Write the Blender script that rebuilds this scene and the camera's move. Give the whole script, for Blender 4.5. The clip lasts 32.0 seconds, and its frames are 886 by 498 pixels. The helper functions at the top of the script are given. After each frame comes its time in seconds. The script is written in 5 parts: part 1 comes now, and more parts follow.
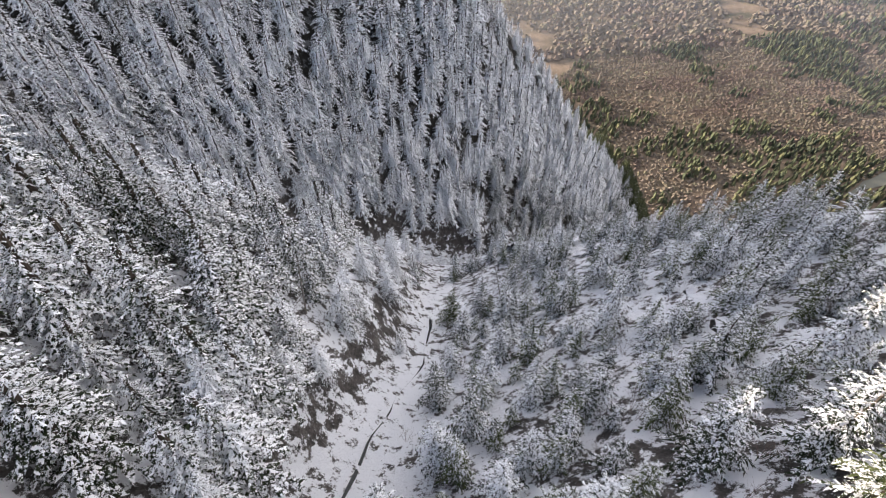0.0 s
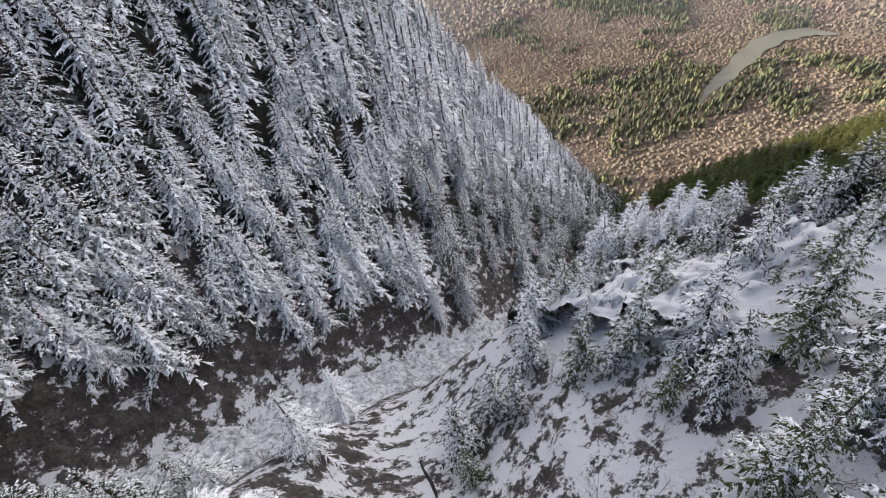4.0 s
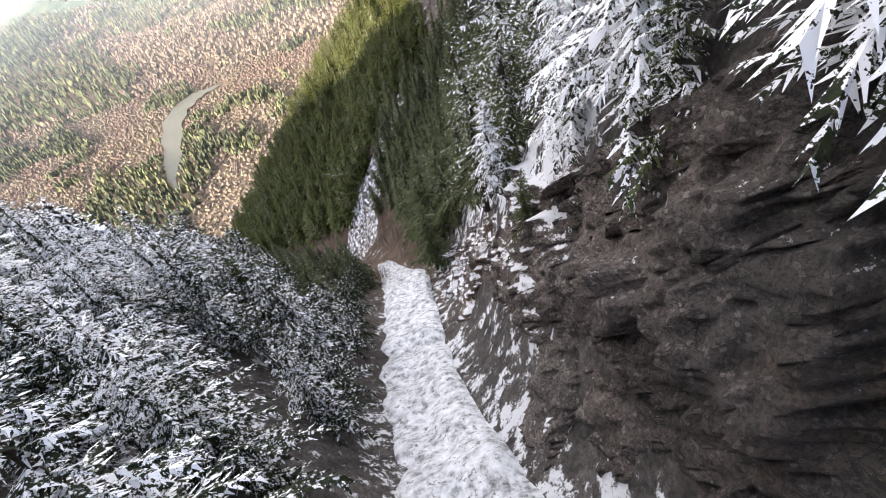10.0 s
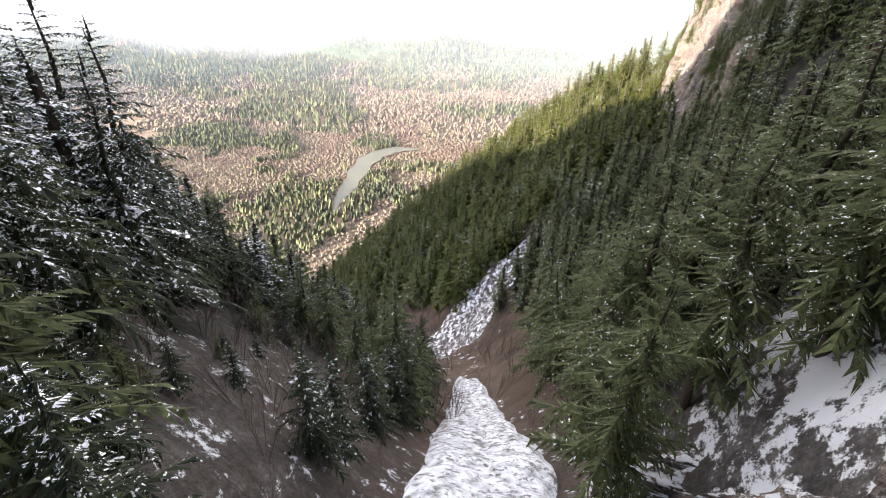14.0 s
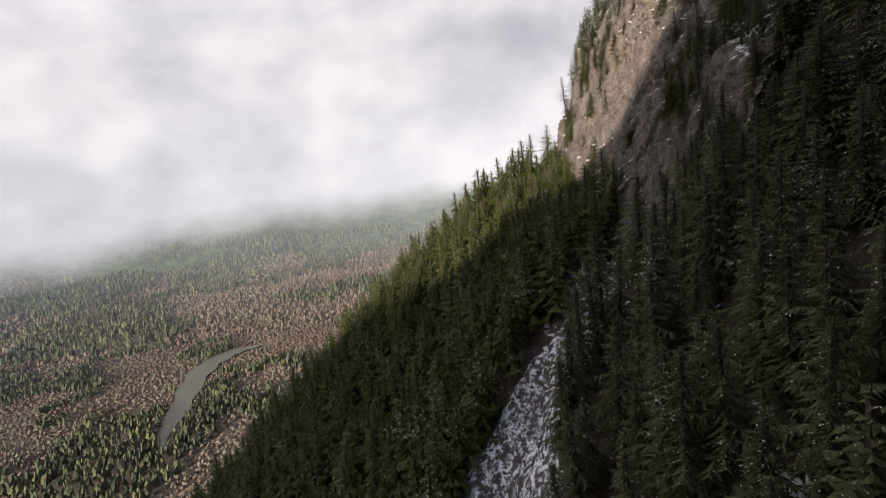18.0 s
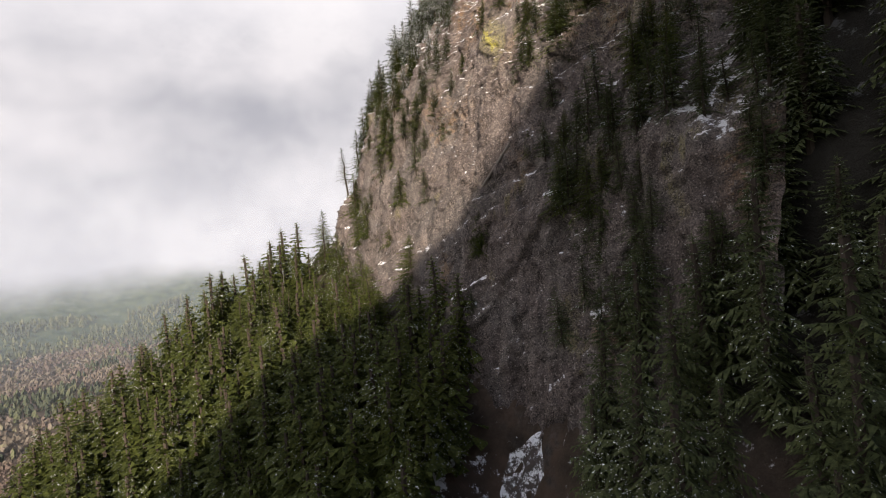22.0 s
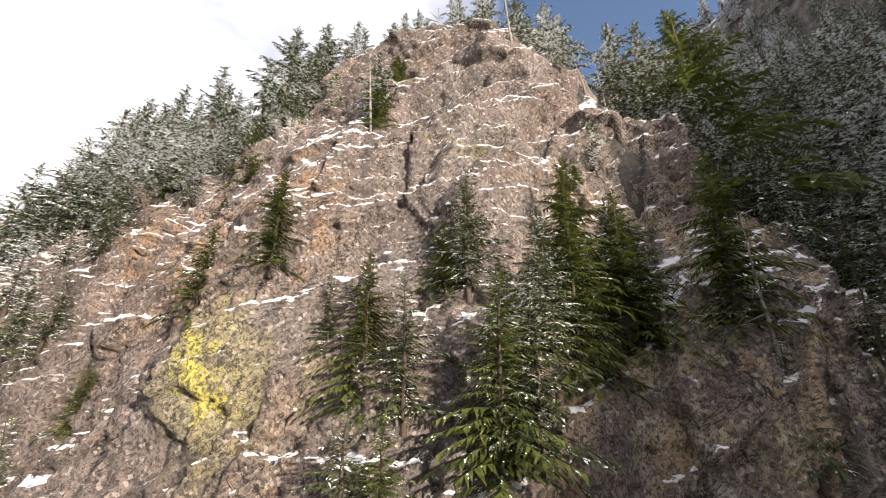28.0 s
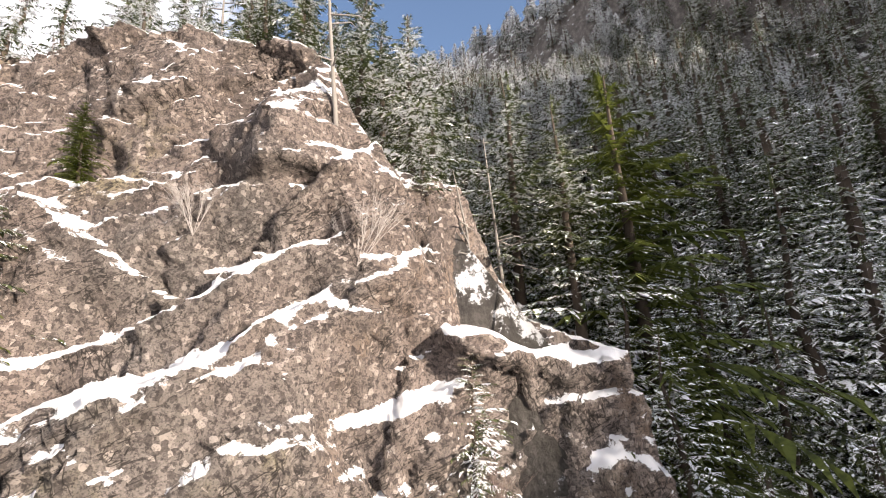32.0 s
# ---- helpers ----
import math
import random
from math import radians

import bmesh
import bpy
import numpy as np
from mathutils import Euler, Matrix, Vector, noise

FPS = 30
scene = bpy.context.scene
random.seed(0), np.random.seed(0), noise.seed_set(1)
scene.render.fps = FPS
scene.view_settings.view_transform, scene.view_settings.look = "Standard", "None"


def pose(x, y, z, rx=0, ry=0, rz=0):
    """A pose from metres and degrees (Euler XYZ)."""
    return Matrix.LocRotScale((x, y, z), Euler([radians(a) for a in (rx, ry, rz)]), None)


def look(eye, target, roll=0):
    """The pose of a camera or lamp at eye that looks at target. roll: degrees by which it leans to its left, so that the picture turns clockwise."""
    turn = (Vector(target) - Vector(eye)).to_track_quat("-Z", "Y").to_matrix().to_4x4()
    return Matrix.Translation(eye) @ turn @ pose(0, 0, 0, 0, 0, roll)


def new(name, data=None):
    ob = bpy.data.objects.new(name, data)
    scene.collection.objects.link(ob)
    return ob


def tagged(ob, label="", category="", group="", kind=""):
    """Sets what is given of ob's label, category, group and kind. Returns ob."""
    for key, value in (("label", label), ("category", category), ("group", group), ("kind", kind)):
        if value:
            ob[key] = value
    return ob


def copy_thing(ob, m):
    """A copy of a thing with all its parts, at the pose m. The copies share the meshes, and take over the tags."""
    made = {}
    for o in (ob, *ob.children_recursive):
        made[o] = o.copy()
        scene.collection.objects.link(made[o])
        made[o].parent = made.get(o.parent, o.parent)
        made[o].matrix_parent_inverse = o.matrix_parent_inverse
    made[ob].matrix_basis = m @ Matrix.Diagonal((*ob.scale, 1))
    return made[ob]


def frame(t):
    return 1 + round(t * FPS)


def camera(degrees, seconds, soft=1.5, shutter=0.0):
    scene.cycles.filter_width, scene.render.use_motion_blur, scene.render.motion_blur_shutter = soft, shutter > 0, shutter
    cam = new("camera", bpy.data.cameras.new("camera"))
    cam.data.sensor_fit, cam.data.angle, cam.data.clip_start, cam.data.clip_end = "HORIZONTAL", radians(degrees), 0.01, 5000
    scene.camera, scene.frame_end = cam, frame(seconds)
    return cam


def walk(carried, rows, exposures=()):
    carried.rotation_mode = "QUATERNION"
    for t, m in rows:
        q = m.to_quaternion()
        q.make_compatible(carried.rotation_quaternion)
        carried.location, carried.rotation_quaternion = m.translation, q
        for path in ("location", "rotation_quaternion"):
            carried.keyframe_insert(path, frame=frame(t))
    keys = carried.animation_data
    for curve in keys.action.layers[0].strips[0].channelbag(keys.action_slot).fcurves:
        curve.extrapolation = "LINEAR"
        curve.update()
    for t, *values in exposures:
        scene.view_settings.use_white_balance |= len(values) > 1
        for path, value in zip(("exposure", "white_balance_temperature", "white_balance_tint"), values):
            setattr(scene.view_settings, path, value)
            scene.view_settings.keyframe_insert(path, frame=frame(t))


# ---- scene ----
cam = camera(87.02, 32.0, soft=1.0)
PATH = [
    (0, (0.00, 0.00, 300.00), (6.65, 34.64, 264.56), -0.18),
    (0.5, (0.72, 8.16, 293.33), (9.14, 43.12, 258.59), -4.74),
    (1, (1.19, 16.29, 286.17), (10.95, 51.30, 251.83), -8.76),
    (1.5, (1.06, 24.26, 279.61), (13.13, 59.06, 245.80), -10.87),
    (2, (2.73, 32.25, 272.94), (16.84, 66.79, 239.65), -12.19),
    (2.5, (5.08, 40.29, 266.19), (20.35, 74.59, 233.16), -13.04),
    (4.5, (14.69, 72.46, 242.49), (32.26, 104.41, 208.29), -10.84),
    (5, (18.23, 79.96, 234.47), (37.75, 111.84, 201.26), -12.31),
    (5.5, (22.47, 87.65, 227.19), (46.42, 118.57, 196.04), -15.45),
    (6, (27.01, 94.87, 220.27), (56.01, 122.66, 190.48), -20.52),
    (6.5, (32.31, 101.94, 212.94), (66.36, 123.26, 183.17), -23.42),
    (7, (37.58, 106.74, 206.44), (74.98, 121.75, 176.85), -27.20),
    (7.5, (42.53, 110.22, 201.16), (80.57, 120.98, 170.54), -30.05),
    (8, (48.11, 112.90, 195.51), (85.84, 120.66, 163.63), -29.55),
    (8.5, (53.59, 115.17, 189.64), (90.76, 120.89, 156.69), -25.22),
    (9, (58.87, 117.03, 183.80), (95.58, 120.66, 150.06), -20.88),
    (9.5, (64.12, 118.60, 177.98), (100.59, 119.36, 143.78), -18.41),
    (10, (69.39, 119.68, 172.58), (105.41, 118.28, 137.92), -17.62),
    (10.5, (74.70, 120.50, 167.06), (110.55, 117.87, 132.30), -16.70),
    (11, (79.63, 120.75, 162.24), (115.35, 119.18, 127.29), -14.40),
    (11.5, (84.64, 121.16, 156.69), (120.98, 121.88, 122.36), -11.42),
    (12, (89.68, 121.61, 151.34), (127.42, 123.76, 118.62), -6.82),
    (12.5, (94.78, 122.06, 146.92), (134.02, 126.53, 116.25), -4.25),
    (13, (100.21, 122.68, 142.76), (140.54, 129.27, 113.95), -2.65),
    (13.5, (105.55, 123.59, 138.88), (147.23, 132.11, 112.60), -0.47),
    (14, (111.13, 124.59, 135.27), (154.01, 134.67, 111.62), 1.15),
    (14.5, (117.26, 125.88, 132.00), (161.10, 137.21, 110.79), 2.69),
    (16.5, (138.21, 143.95, 114.56), (186.26, 148.75, 101.62), -2.00),
    (17, (147.23, 146.26, 112.57), (196.06, 148.31, 102.02), -4.35),
    (17.5, (155.96, 147.68, 110.86), (205.20, 145.61, 102.42), -5.92),
    (18, (164.95, 148.47, 110.44), (214.08, 142.58, 103.30), -6.97),
    (18.5, (173.44, 148.94, 110.74), (222.18, 139.61, 104.58), -7.47),
    (19, (181.55, 148.68, 111.27), (229.75, 136.53, 105.86), -7.13),
    (19.5, (189.22, 147.87, 112.10), (236.44, 131.94, 108.09), -6.21),
    (20, (196.47, 146.61, 112.83), (242.40, 127.00, 110.50), -5.55),
    (20.5, (203.17, 144.90, 113.60), (247.41, 121.63, 112.25), -5.05),
    (21, (209.34, 142.89, 114.70), (251.74, 116.41, 113.51), -4.68),
    (21.5, (215.34, 140.43, 115.74), (255.83, 111.13, 114.41), -4.44),
    (22, (221.04, 137.47, 116.89), (259.72, 105.82, 115.59), -4.94),
    (22.5, (226.56, 134.22, 118.24), (262.63, 99.59, 117.61), -5.43),
    (23, (231.65, 130.59, 119.99), (264.77, 93.18, 121.72), -5.78),
    (23.5, (236.29, 126.75, 122.11), (266.34, 87.02, 126.41), -5.60),
    (24, (240.30, 122.66, 124.56), (268.06, 81.70, 131.73), -4.81),
    (24.5, (244.13, 118.64, 127.35), (269.84, 76.94, 137.33), -3.64),
    (25, (247.50, 114.68, 130.02), (270.94, 72.40, 142.77), -2.63),
    (25.5, (250.44, 110.90, 132.90), (271.66, 68.04, 147.48), -1.80),
    (27.5, (257.57, 98.68, 142.65), (273.35, 55.65, 162.62), 1.15),
    (28, (258.82, 96.45, 145.07), (271.70, 52.81, 165.79), -0.19),
    (28.5, (259.88, 94.52, 147.52), (268.18, 49.91, 168.53), -2.30),
    (29, (260.53, 93.01, 150.19), (264.29, 47.61, 170.80), -4.70),
    (29.5, (260.84, 91.54, 153.00), (260.22, 45.65, 172.85), -7.11),
    (30, (260.69, 90.22, 155.72), (257.35, 44.00, 174.49), -8.43),
    (30.5, (260.25, 89.03, 158.53), (255.01, 42.17, 175.18), -8.87),
    (31, (259.41, 87.70, 161.36), (254.35, 40.07, 175.69), -6.96),
    (31.5, (258.52, 86.26, 164.19), (255.02, 38.10, 177.16), -5.22),
    (32, (257.51, 84.75, 167.19), (256.46, 36.41, 179.91), -3.07),
]
EXPOSURES = [(0, 1.42), (2.5, 1.55), (5, 1.6), (7, 1.6), (9, 2.05), (11, 2.65), (13, 2.75), (14.5, 2.35), (16.5, 1.1), (17.5, 0.75), (19, 0.55), (24, 0.55), (25.5, 0.78), (28, 1.28), (32, 1.48)]
EXPOSURES = [(t, stops, 6600 if t < 8 else 6500, 15) for t, stops in EXPOSURES]
walk(cam, [(t, look(eye, target, roll)) for t, eye, target, roll in PATH], EXPOSURES)

# ---- sky, sun, exposure ----
SUN_DIR = Vector((-0.80, 0.60, 0.214)).normalized()
sun_elev = math.asin(SUN_DIR.z)
sun_az = math.atan2(SUN_DIR.x, SUN_DIR.y)


def make_world():
    w = bpy.data.worlds.new("winter_sky")
    w.use_nodes = True
    nt = w.node_tree
    nd, ln = nt.nodes, nt.links
    nd.clear()
    out = nd.new("ShaderNodeOutputWorld")
    sky = nd.new("ShaderNodeTexSky")
    sky.sky_type, sky.sun_disc = "NISHITA", False
    sky.sun_elevation, sky.sun_rotation = sun_elev + radians(12), sun_az
    sky.air_density, sky.dust_density = 1.0, 0.6
    b_sky = nd.new("ShaderNodeBackground")
    b_sky.inputs["Strength"].default_value = 0.085
    ln.new(sky.outputs[0], b_sky.inputs["Color"])
    co = nd.new("ShaderNodeTexCoord")
    mp = nd.new("ShaderNodeMapping")
    mp.inputs["Scale"].default_value = (2.2, 2.2, 4.0)
    ln.new(co.outputs["Generated"], mp.inputs["Vector"])
    nz = nd.new("ShaderNodeTexNoise")
    nz.inputs["Scale"].default_value, nz.inputs["Detail"].default_value = 1.0, 6.0
    nz.inputs["Roughness"].default_value = 0.55
    ln.new(mp.outputs[0], nz.inputs["Vector"])
    # cloud cover: thick over the valley, thinning over the mountain
    dot = nd.new("ShaderNodeVectorMath")
    dot.operation = "DOT_PRODUCT"
    dot.inputs[1].default_value = (0.90, 0.42, -0.12)
    ln.new(co.outputs["Generated"], dot.inputs[0])
    a = nd.new("ShaderNodeMath")
    a.operation = "MULTIPLY_ADD"
    a.inputs[1].default_value, a.inputs[2].default_value = 0.75, 0.07
    ln.new(dot.outputs["Value"], a.inputs[0])
    s = nd.new("ShaderNodeMath")
    s.operation = "ADD"
    ln.new(a.outputs[0], s.inputs[0])
    ln.new(nz.outputs["Fac"], s.inputs[1])
    mr = nd.new("ShaderNodeMapRange")
    mr.inputs["From Min"].default_value, mr.inputs["From Max"].default_value = 0.40, 0.72
    ln.new(s.outputs[0], mr.inputs["Value"])
    nz2 = nd.new("ShaderNodeTexNoise")
    nz2.inputs["Scale"].default_value, nz2.inputs["Detail"].default_value = 1.3, 5.0
    mp2 = nd.new("ShaderNodeMapping")
    mp2.inputs["Scale"].default_value, mp2.inputs["Location"].default_value = (2.0, 2.0, 3.0), (3.1, 1.7, 0.4)
    ln.new(co.outputs["Generated"], mp2.inputs["Vector"])
    ln.new(mp2.outputs[0], nz2.inputs["Vector"])
    ramp = nd.new("ShaderNodeValToRGB")
    ramp.color_ramp.elements[0].position, ramp.color_ramp.elements[0].color = 0.28, (0.80, 0.80, 0.84, 1)
    ramp.color_ramp.elements[1].position, ramp.color_ramp.elements[1].color = 0.62, (1.0, 0.99, 0.98, 1)
    ln.new(nz2.outputs["Fac"], ramp.inputs["Fac"])
    b_cl = nd.new("ShaderNodeBackground")
    b_cl.inputs["Strength"].default_value = 0.70
    ln.new(ramp.outputs["Color"], b_cl.inputs["Color"])
    mix = nd.new("ShaderNodeMixShader")
    ln.new(mr.outputs[0], mix.inputs["Fac"])
    ln.new(b_sky.outputs[0], mix.inputs[1])
    ln.new(b_cl.outputs[0], mix.inputs[2])
    ln.new(mix.outputs[0], out.inputs["Surface"])
    scene.world = w


make_world()
sun_data = bpy.data.lights.new("sun", "SUN")
sun_data.energy, sun_data.angle, sun_data.color = 5.0, radians(0.6), (1.0, 0.89, 0.73)
sun = new("sun", sun_data)
sun.matrix_world = look(SUN_DIR * 500, (0, 0, 0))


# ---- materials ----
class Nodes:
    """A small builder for node materials."""

    def __init__(self, name):
        self.mat = bpy.data.materials.new(name)
        self.mat.use_nodes = True
        self.nt = self.mat.node_tree
        self.nt.nodes.clear()
        self.out = self.nt.nodes.new("ShaderNodeOutputMaterial")
        self.bsdf = self.nt.nodes.new("ShaderNodeBsdfPrincipled")
        self.bsdf.inputs["Specular IOR Level"].default_value = 0.25
        self.nt.links.new(self.bsdf.outputs[0], self.out.inputs["Surface"])
        self.geo = self.nt.nodes.new("ShaderNodeNewGeometry")
        self.pos = self.geo.outputs["Position"]

    def link(self, a, b):
        self.nt.links.new(a, b)

    def put(self, socket, v):
        if isinstance(v, bpy.types.NodeSocket):
            self.link(v, socket)
        else:
            socket.default_value = v

    def scaled(self, scale, vec=None):
        m = self.nt.nodes.new("ShaderNodeMapping")
        m.inputs["Scale"].default_value = scale
        self.link(vec or self.pos, m.inputs["Vector"])
        return m.outputs[0]

    def slanted(self, degrees, size):
        """Coordinates whose first axis climbs westwards at that angle, divided by size."""
        m = self.nt.nodes.new("ShaderNodeMapping")
        m.vector_type = "TEXTURE"
        m.inputs["Rotation"].default_value = (0, radians(degrees), 0)
        m.inputs["Scale"].default_value = size
        self.link(self.pos, m.inputs["Vector"])
        return m.outputs[0]

    def noise(self, scale, detail=4.0, rough=0.55, vec=None, dist=0.0):
        n = self.nt.nodes.new("ShaderNodeTexNoise")
        n.inputs["Scale"].default_value, n.inputs["Detail"].default_value = scale, detail
        n.inputs["Roughness"].default_value, n.inputs["Distortion"].default_value = rough, dist
        self.link(vec or self.pos, n.inputs["Vector"])
        return n.outputs["Fac"]

    def voronoi(self, scale, vec=None, feature="F1", out="Distance"):
        n = self.nt.nodes.new("ShaderNodeTexVoronoi")
        n.feature = feature
        n.inputs["Scale"].default_value = scale
        self.link(vec or self.pos, n.inputs["Vector"])
        return n.outputs[out]

    def math(self, op, a, b=0.0, c=0.0):
        n = self.nt.nodes.new("ShaderNodeMath")
        n.operation = op
        self.put(n.inputs[0], a)
        self.put(n.inputs[1], b)
        self.put(n.inputs[2], c)
        return n.outputs[0]

    def step(self, v, lo, hi):
        n = self.nt.nodes.new("ShaderNodeMapRange")
        n.interpolation_type = "SMOOTHSTEP"
        self.put(n.inputs["Value"], v)
        n.inputs["From Min"].default_value, n.inputs["From Max"].default_value = lo, hi
        return n.outputs[0]

    def ramp(self, fac, stops):
        n = self.nt.nodes.new("ShaderNodeValToRGB")
        el = n.color_ramp.elements
        while len(el) < len(stops):
            el.new(0.5)
        for e, (p, c) in zip(el, stops):
            e.position, e.color = p, (*c, 1)
        self.put(n.inputs["Fac"], fac)
        return n.outputs["Color"]

    def mix(self, fac, a, b):
        n = self.nt.nodes.new("ShaderNodeMix")
        n.data_type = "RGBA"
        self.put(n.inputs["Factor"], fac)
        for sock, v in ((n.inputs[6], a), (n.inputs[7], b)):
            self.put(sock, v if isinstance(v, bpy.types.NodeSocket) else (*v, 1))
        return n.outputs[2]

    def xyz(self, v):
        n = self.nt.nodes.new("ShaderNodeSeparateXYZ")
        self.link(v, n.inputs[0])
        return n.outputs

    def island(self):
        return self.geo.outputs["Random Per Island"]

    def bump(self, height, strength=0.5, dist=0.1):
        n = self.nt.nodes.new("ShaderNodeBump")
        n.inputs["Strength"].default_value, n.inputs["Distance"].default_value = strength, dist
        self.link(height, n.inputs["Height"])
        self.link(n.outputs[0], self.bsdf.inputs["Normal"])

    def done(self, color, rough=0.85):
        self.put(self.bsdf.inputs["Base Color"], color if isinstance(color, bpy.types.NodeSocket) else (*color, 1))
        self.put(self.bsdf.inputs["Roughness"], rough)
        return self.mat


SNOW = (0.90, 0.91, 0.93)


def mat_foliage(name, dark, light, snow_lo, snow_hi, amount=1.0, through_light=0.3, cut=0.80):
    """Needles; snow lies on what faces up, more of it higher on the mountain."""
    n = Nodes(name)
    up = n.math("ABSOLUTE", n.xyz(n.geo.outputs["Normal"])[2])
    z = n.xyz(n.pos)[2]
    clump = n.noise(2.8, 4, 0.7)
    green = n.mix(n.noise(0.35, 4, 0.6), dark, light)
    green = n.mix(n.step(n.noise(2.6, 3), 0.35, 0.75), green, tuple(c * 0.45 for c in dark))
    alt = n.math("MULTIPLY", n.step(z, snow_lo, snow_hi), amount)
    cover = n.math("ADD", n.math("MULTIPLY", up, 0.42), n.math("MULTIPLY", alt, 0.52))
    cover = n.math("ADD", cover, n.math("MULTIPLY", n.math("SUBTRACT", clump, 0.5), 3.0))
    cover = n.math("ADD", cover, n.math("MULTIPLY", n.math("SUBTRACT", n.noise(0.12, 2), 0.5), 0.7))
    cover = n.math("ADD", cover, n.math("MULTIPLY", n.math("SUBTRACT", n.noise(9.0, 2), 0.5), 0.9))
    fac = n.math("MULTIPLY", n.step(cover, cut, cut + 0.09), n.step(up, 0.05, 0.40))
    n.done(n.mix(fac, green, SNOW), 0.75)
    # thin needles let some of the light through
    back = n.nt.nodes.new("ShaderNodeBsdfTranslucent")
    n.link(green, back.inputs["Color"])
    mix = n.nt.nodes.new("ShaderNodeMixShader")
    n.link(n.math("MULTIPLY", n.math("SUBTRACT", 1.0, fac), through_light), mix.inputs["Fac"])
    n.link(n.bsdf.outputs[0], mix.inputs[1])
    n.link(back.outputs[0], mix.inputs[2])
    n.link(mix.outputs[0], n.out.inputs["Surface"])
    return n.mat


def mat_bark(name, a, b):
    n = Nodes(name)
    v = n.scaled((6, 6, 1.2))
    col = n.mix(n.noise(1.5, 5, 0.65, v), a, b)
    n.bump(n.noise(4.0, 4, 0.6, v), 0.5, 0.05)
    return n.done(col, 0.9)


def mat_ground():
    """Mountain and valley ground: snow above, rock where steep, brown litter and scrub below."""
    n = Nodes("mountain_ground")
    up = n.xyz(n.geo.outputs["Normal"])[2]
    px, py, z = n.xyz(n.pos)
    rock = n.ramp(n.noise(0.5, 9, 0.75, n.scaled((1, 1, 0.5))), [(0.3, (0.04, 0.037, 0.036)), (0.5, (0.12, 0.108, 0.10)), (0.72, (0.28, 0.255, 0.235))])
    rock = n.mix(n.step(n.noise(2.5, 8, 0.8), 0.38, 0.62), n.mix(0.65, rock, (0.02, 0.018, 0.016)), rock)
    litter = n.ramp(n.noise(0.12, 7, 0.7), [(0.3, (0.035, 0.026, 0.018)), (0.55, (0.10, 0.07, 0.050)), (0.8, (0.17, 0.125, 0.10))])
    steep = n.step(n.math("ADD", up, n.math("MULTIPLY", n.math("SUBTRACT", n.noise(0.3, 5, 0.6), 0.5), 0.5)), 0.45, 0.62)
    base = n.mix(n.math("MULTIPLY", steep, n.step(z, 135.0, 85.0)), rock, litter)
    alt = n.step(n.math("ADD", z, n.math("MULTIPLY", n.math("SUBTRACT", n.noise(0.05, 3), 0.5), 60.0)), 60.0, 165.0)
    cov = n.math("ADD", n.math("MULTIPLY_ADD", n.noise(0.42, 8, 0.76), 2.3, -0.42), n.math("MULTIPLY", up, 0.75))
    cov = n.math("ADD", cov, n.math("MULTIPLY", alt, 0.38))
    # snow lies on the open ledges above the ravine's right wall
    ledge = n.math("MULTIPLY", n.math("MULTIPLY", n.step(px, 80.0, 95.0), n.step(px, 150.0, 135.0)), n.math("MULTIPLY", n.step(py, 118.0, 112.0), n.step(py, 86.0, 94.0)))
    cov = n.math("ADD", cov, n.math("MULTIPLY", ledge, 0.30))
    # and deeper on the shaded shoulder near the head of the ravine
    head = n.math("MULTIPLY", n.math("MULTIPLY", n.step(px, 28.0, 38.0), n.step(px, 70.0, 58.0)), n.math("MULTIPLY", n.step(py, 112.0, 106.0), n.step(py, 76.0, 88.0)))
    cov = n.math("ADD", cov, n.math("MULTIPLY", head, 0.22))
    snow = n.math("MULTIPLY", n.step(cov, 1.56, 1.68), n.step(z, 5.0, 60.0))
    # little snow reaches the ground under the closed forest of the left slope and flank; shade is painted in too
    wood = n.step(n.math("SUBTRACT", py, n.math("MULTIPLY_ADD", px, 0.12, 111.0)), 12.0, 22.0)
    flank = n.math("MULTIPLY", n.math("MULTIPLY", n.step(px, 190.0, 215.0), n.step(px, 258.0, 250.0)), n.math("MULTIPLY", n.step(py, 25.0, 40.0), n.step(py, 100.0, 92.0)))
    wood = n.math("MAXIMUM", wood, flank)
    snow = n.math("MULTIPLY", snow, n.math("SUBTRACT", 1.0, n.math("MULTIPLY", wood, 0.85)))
    # shade between the trunks, put into a near-black ground colour
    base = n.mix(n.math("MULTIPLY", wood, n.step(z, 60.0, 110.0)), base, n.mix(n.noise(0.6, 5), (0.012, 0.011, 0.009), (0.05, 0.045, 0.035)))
    white = n.mix(n.noise(0.15, 3), (0.80, 0.82, 0.86), SNOW)
    col = n.mix(snow, base, white)
    # the wide valley floor: winter woods in brown and rose, with dark stands
    val = n.ramp(n.noise(0.010, 6, 0.62), [(0.30, (0.06, 0.065, 0.04)), (0.46, (0.19, 0.14, 0.095)), (0.58, (0.29, 0.21, 0.145)), (0.75, (0.20, 0.165, 0.09))])
    val = n.mix(n.step(n.noise(0.12, 5, 0.7), 0.35, 0.7), n.mix(0.25, val, (0.02, 0.02, 0.012)), val)
    hill = n.mix(n.step(n.noise(0.02, 5, 0.6), 0.35, 0.65), (0.045, 0.066, 0.045), (0.095, 0.12, 0.07))
    val = n.mix(n.step(n.math("ADD", z, n.math("MULTIPLY", n.noise(0.004, 3), 60.0)), -150.0, -110.0), val, hill)
    col = n.mix(n.step(z, -70.0, -20.0), val, col)
    far = n.step(n.math("ADD", px, n.math("MULTIPLY", py, 0.6)), 560.0, 700.0)
    col = n.mix(far, col, val)
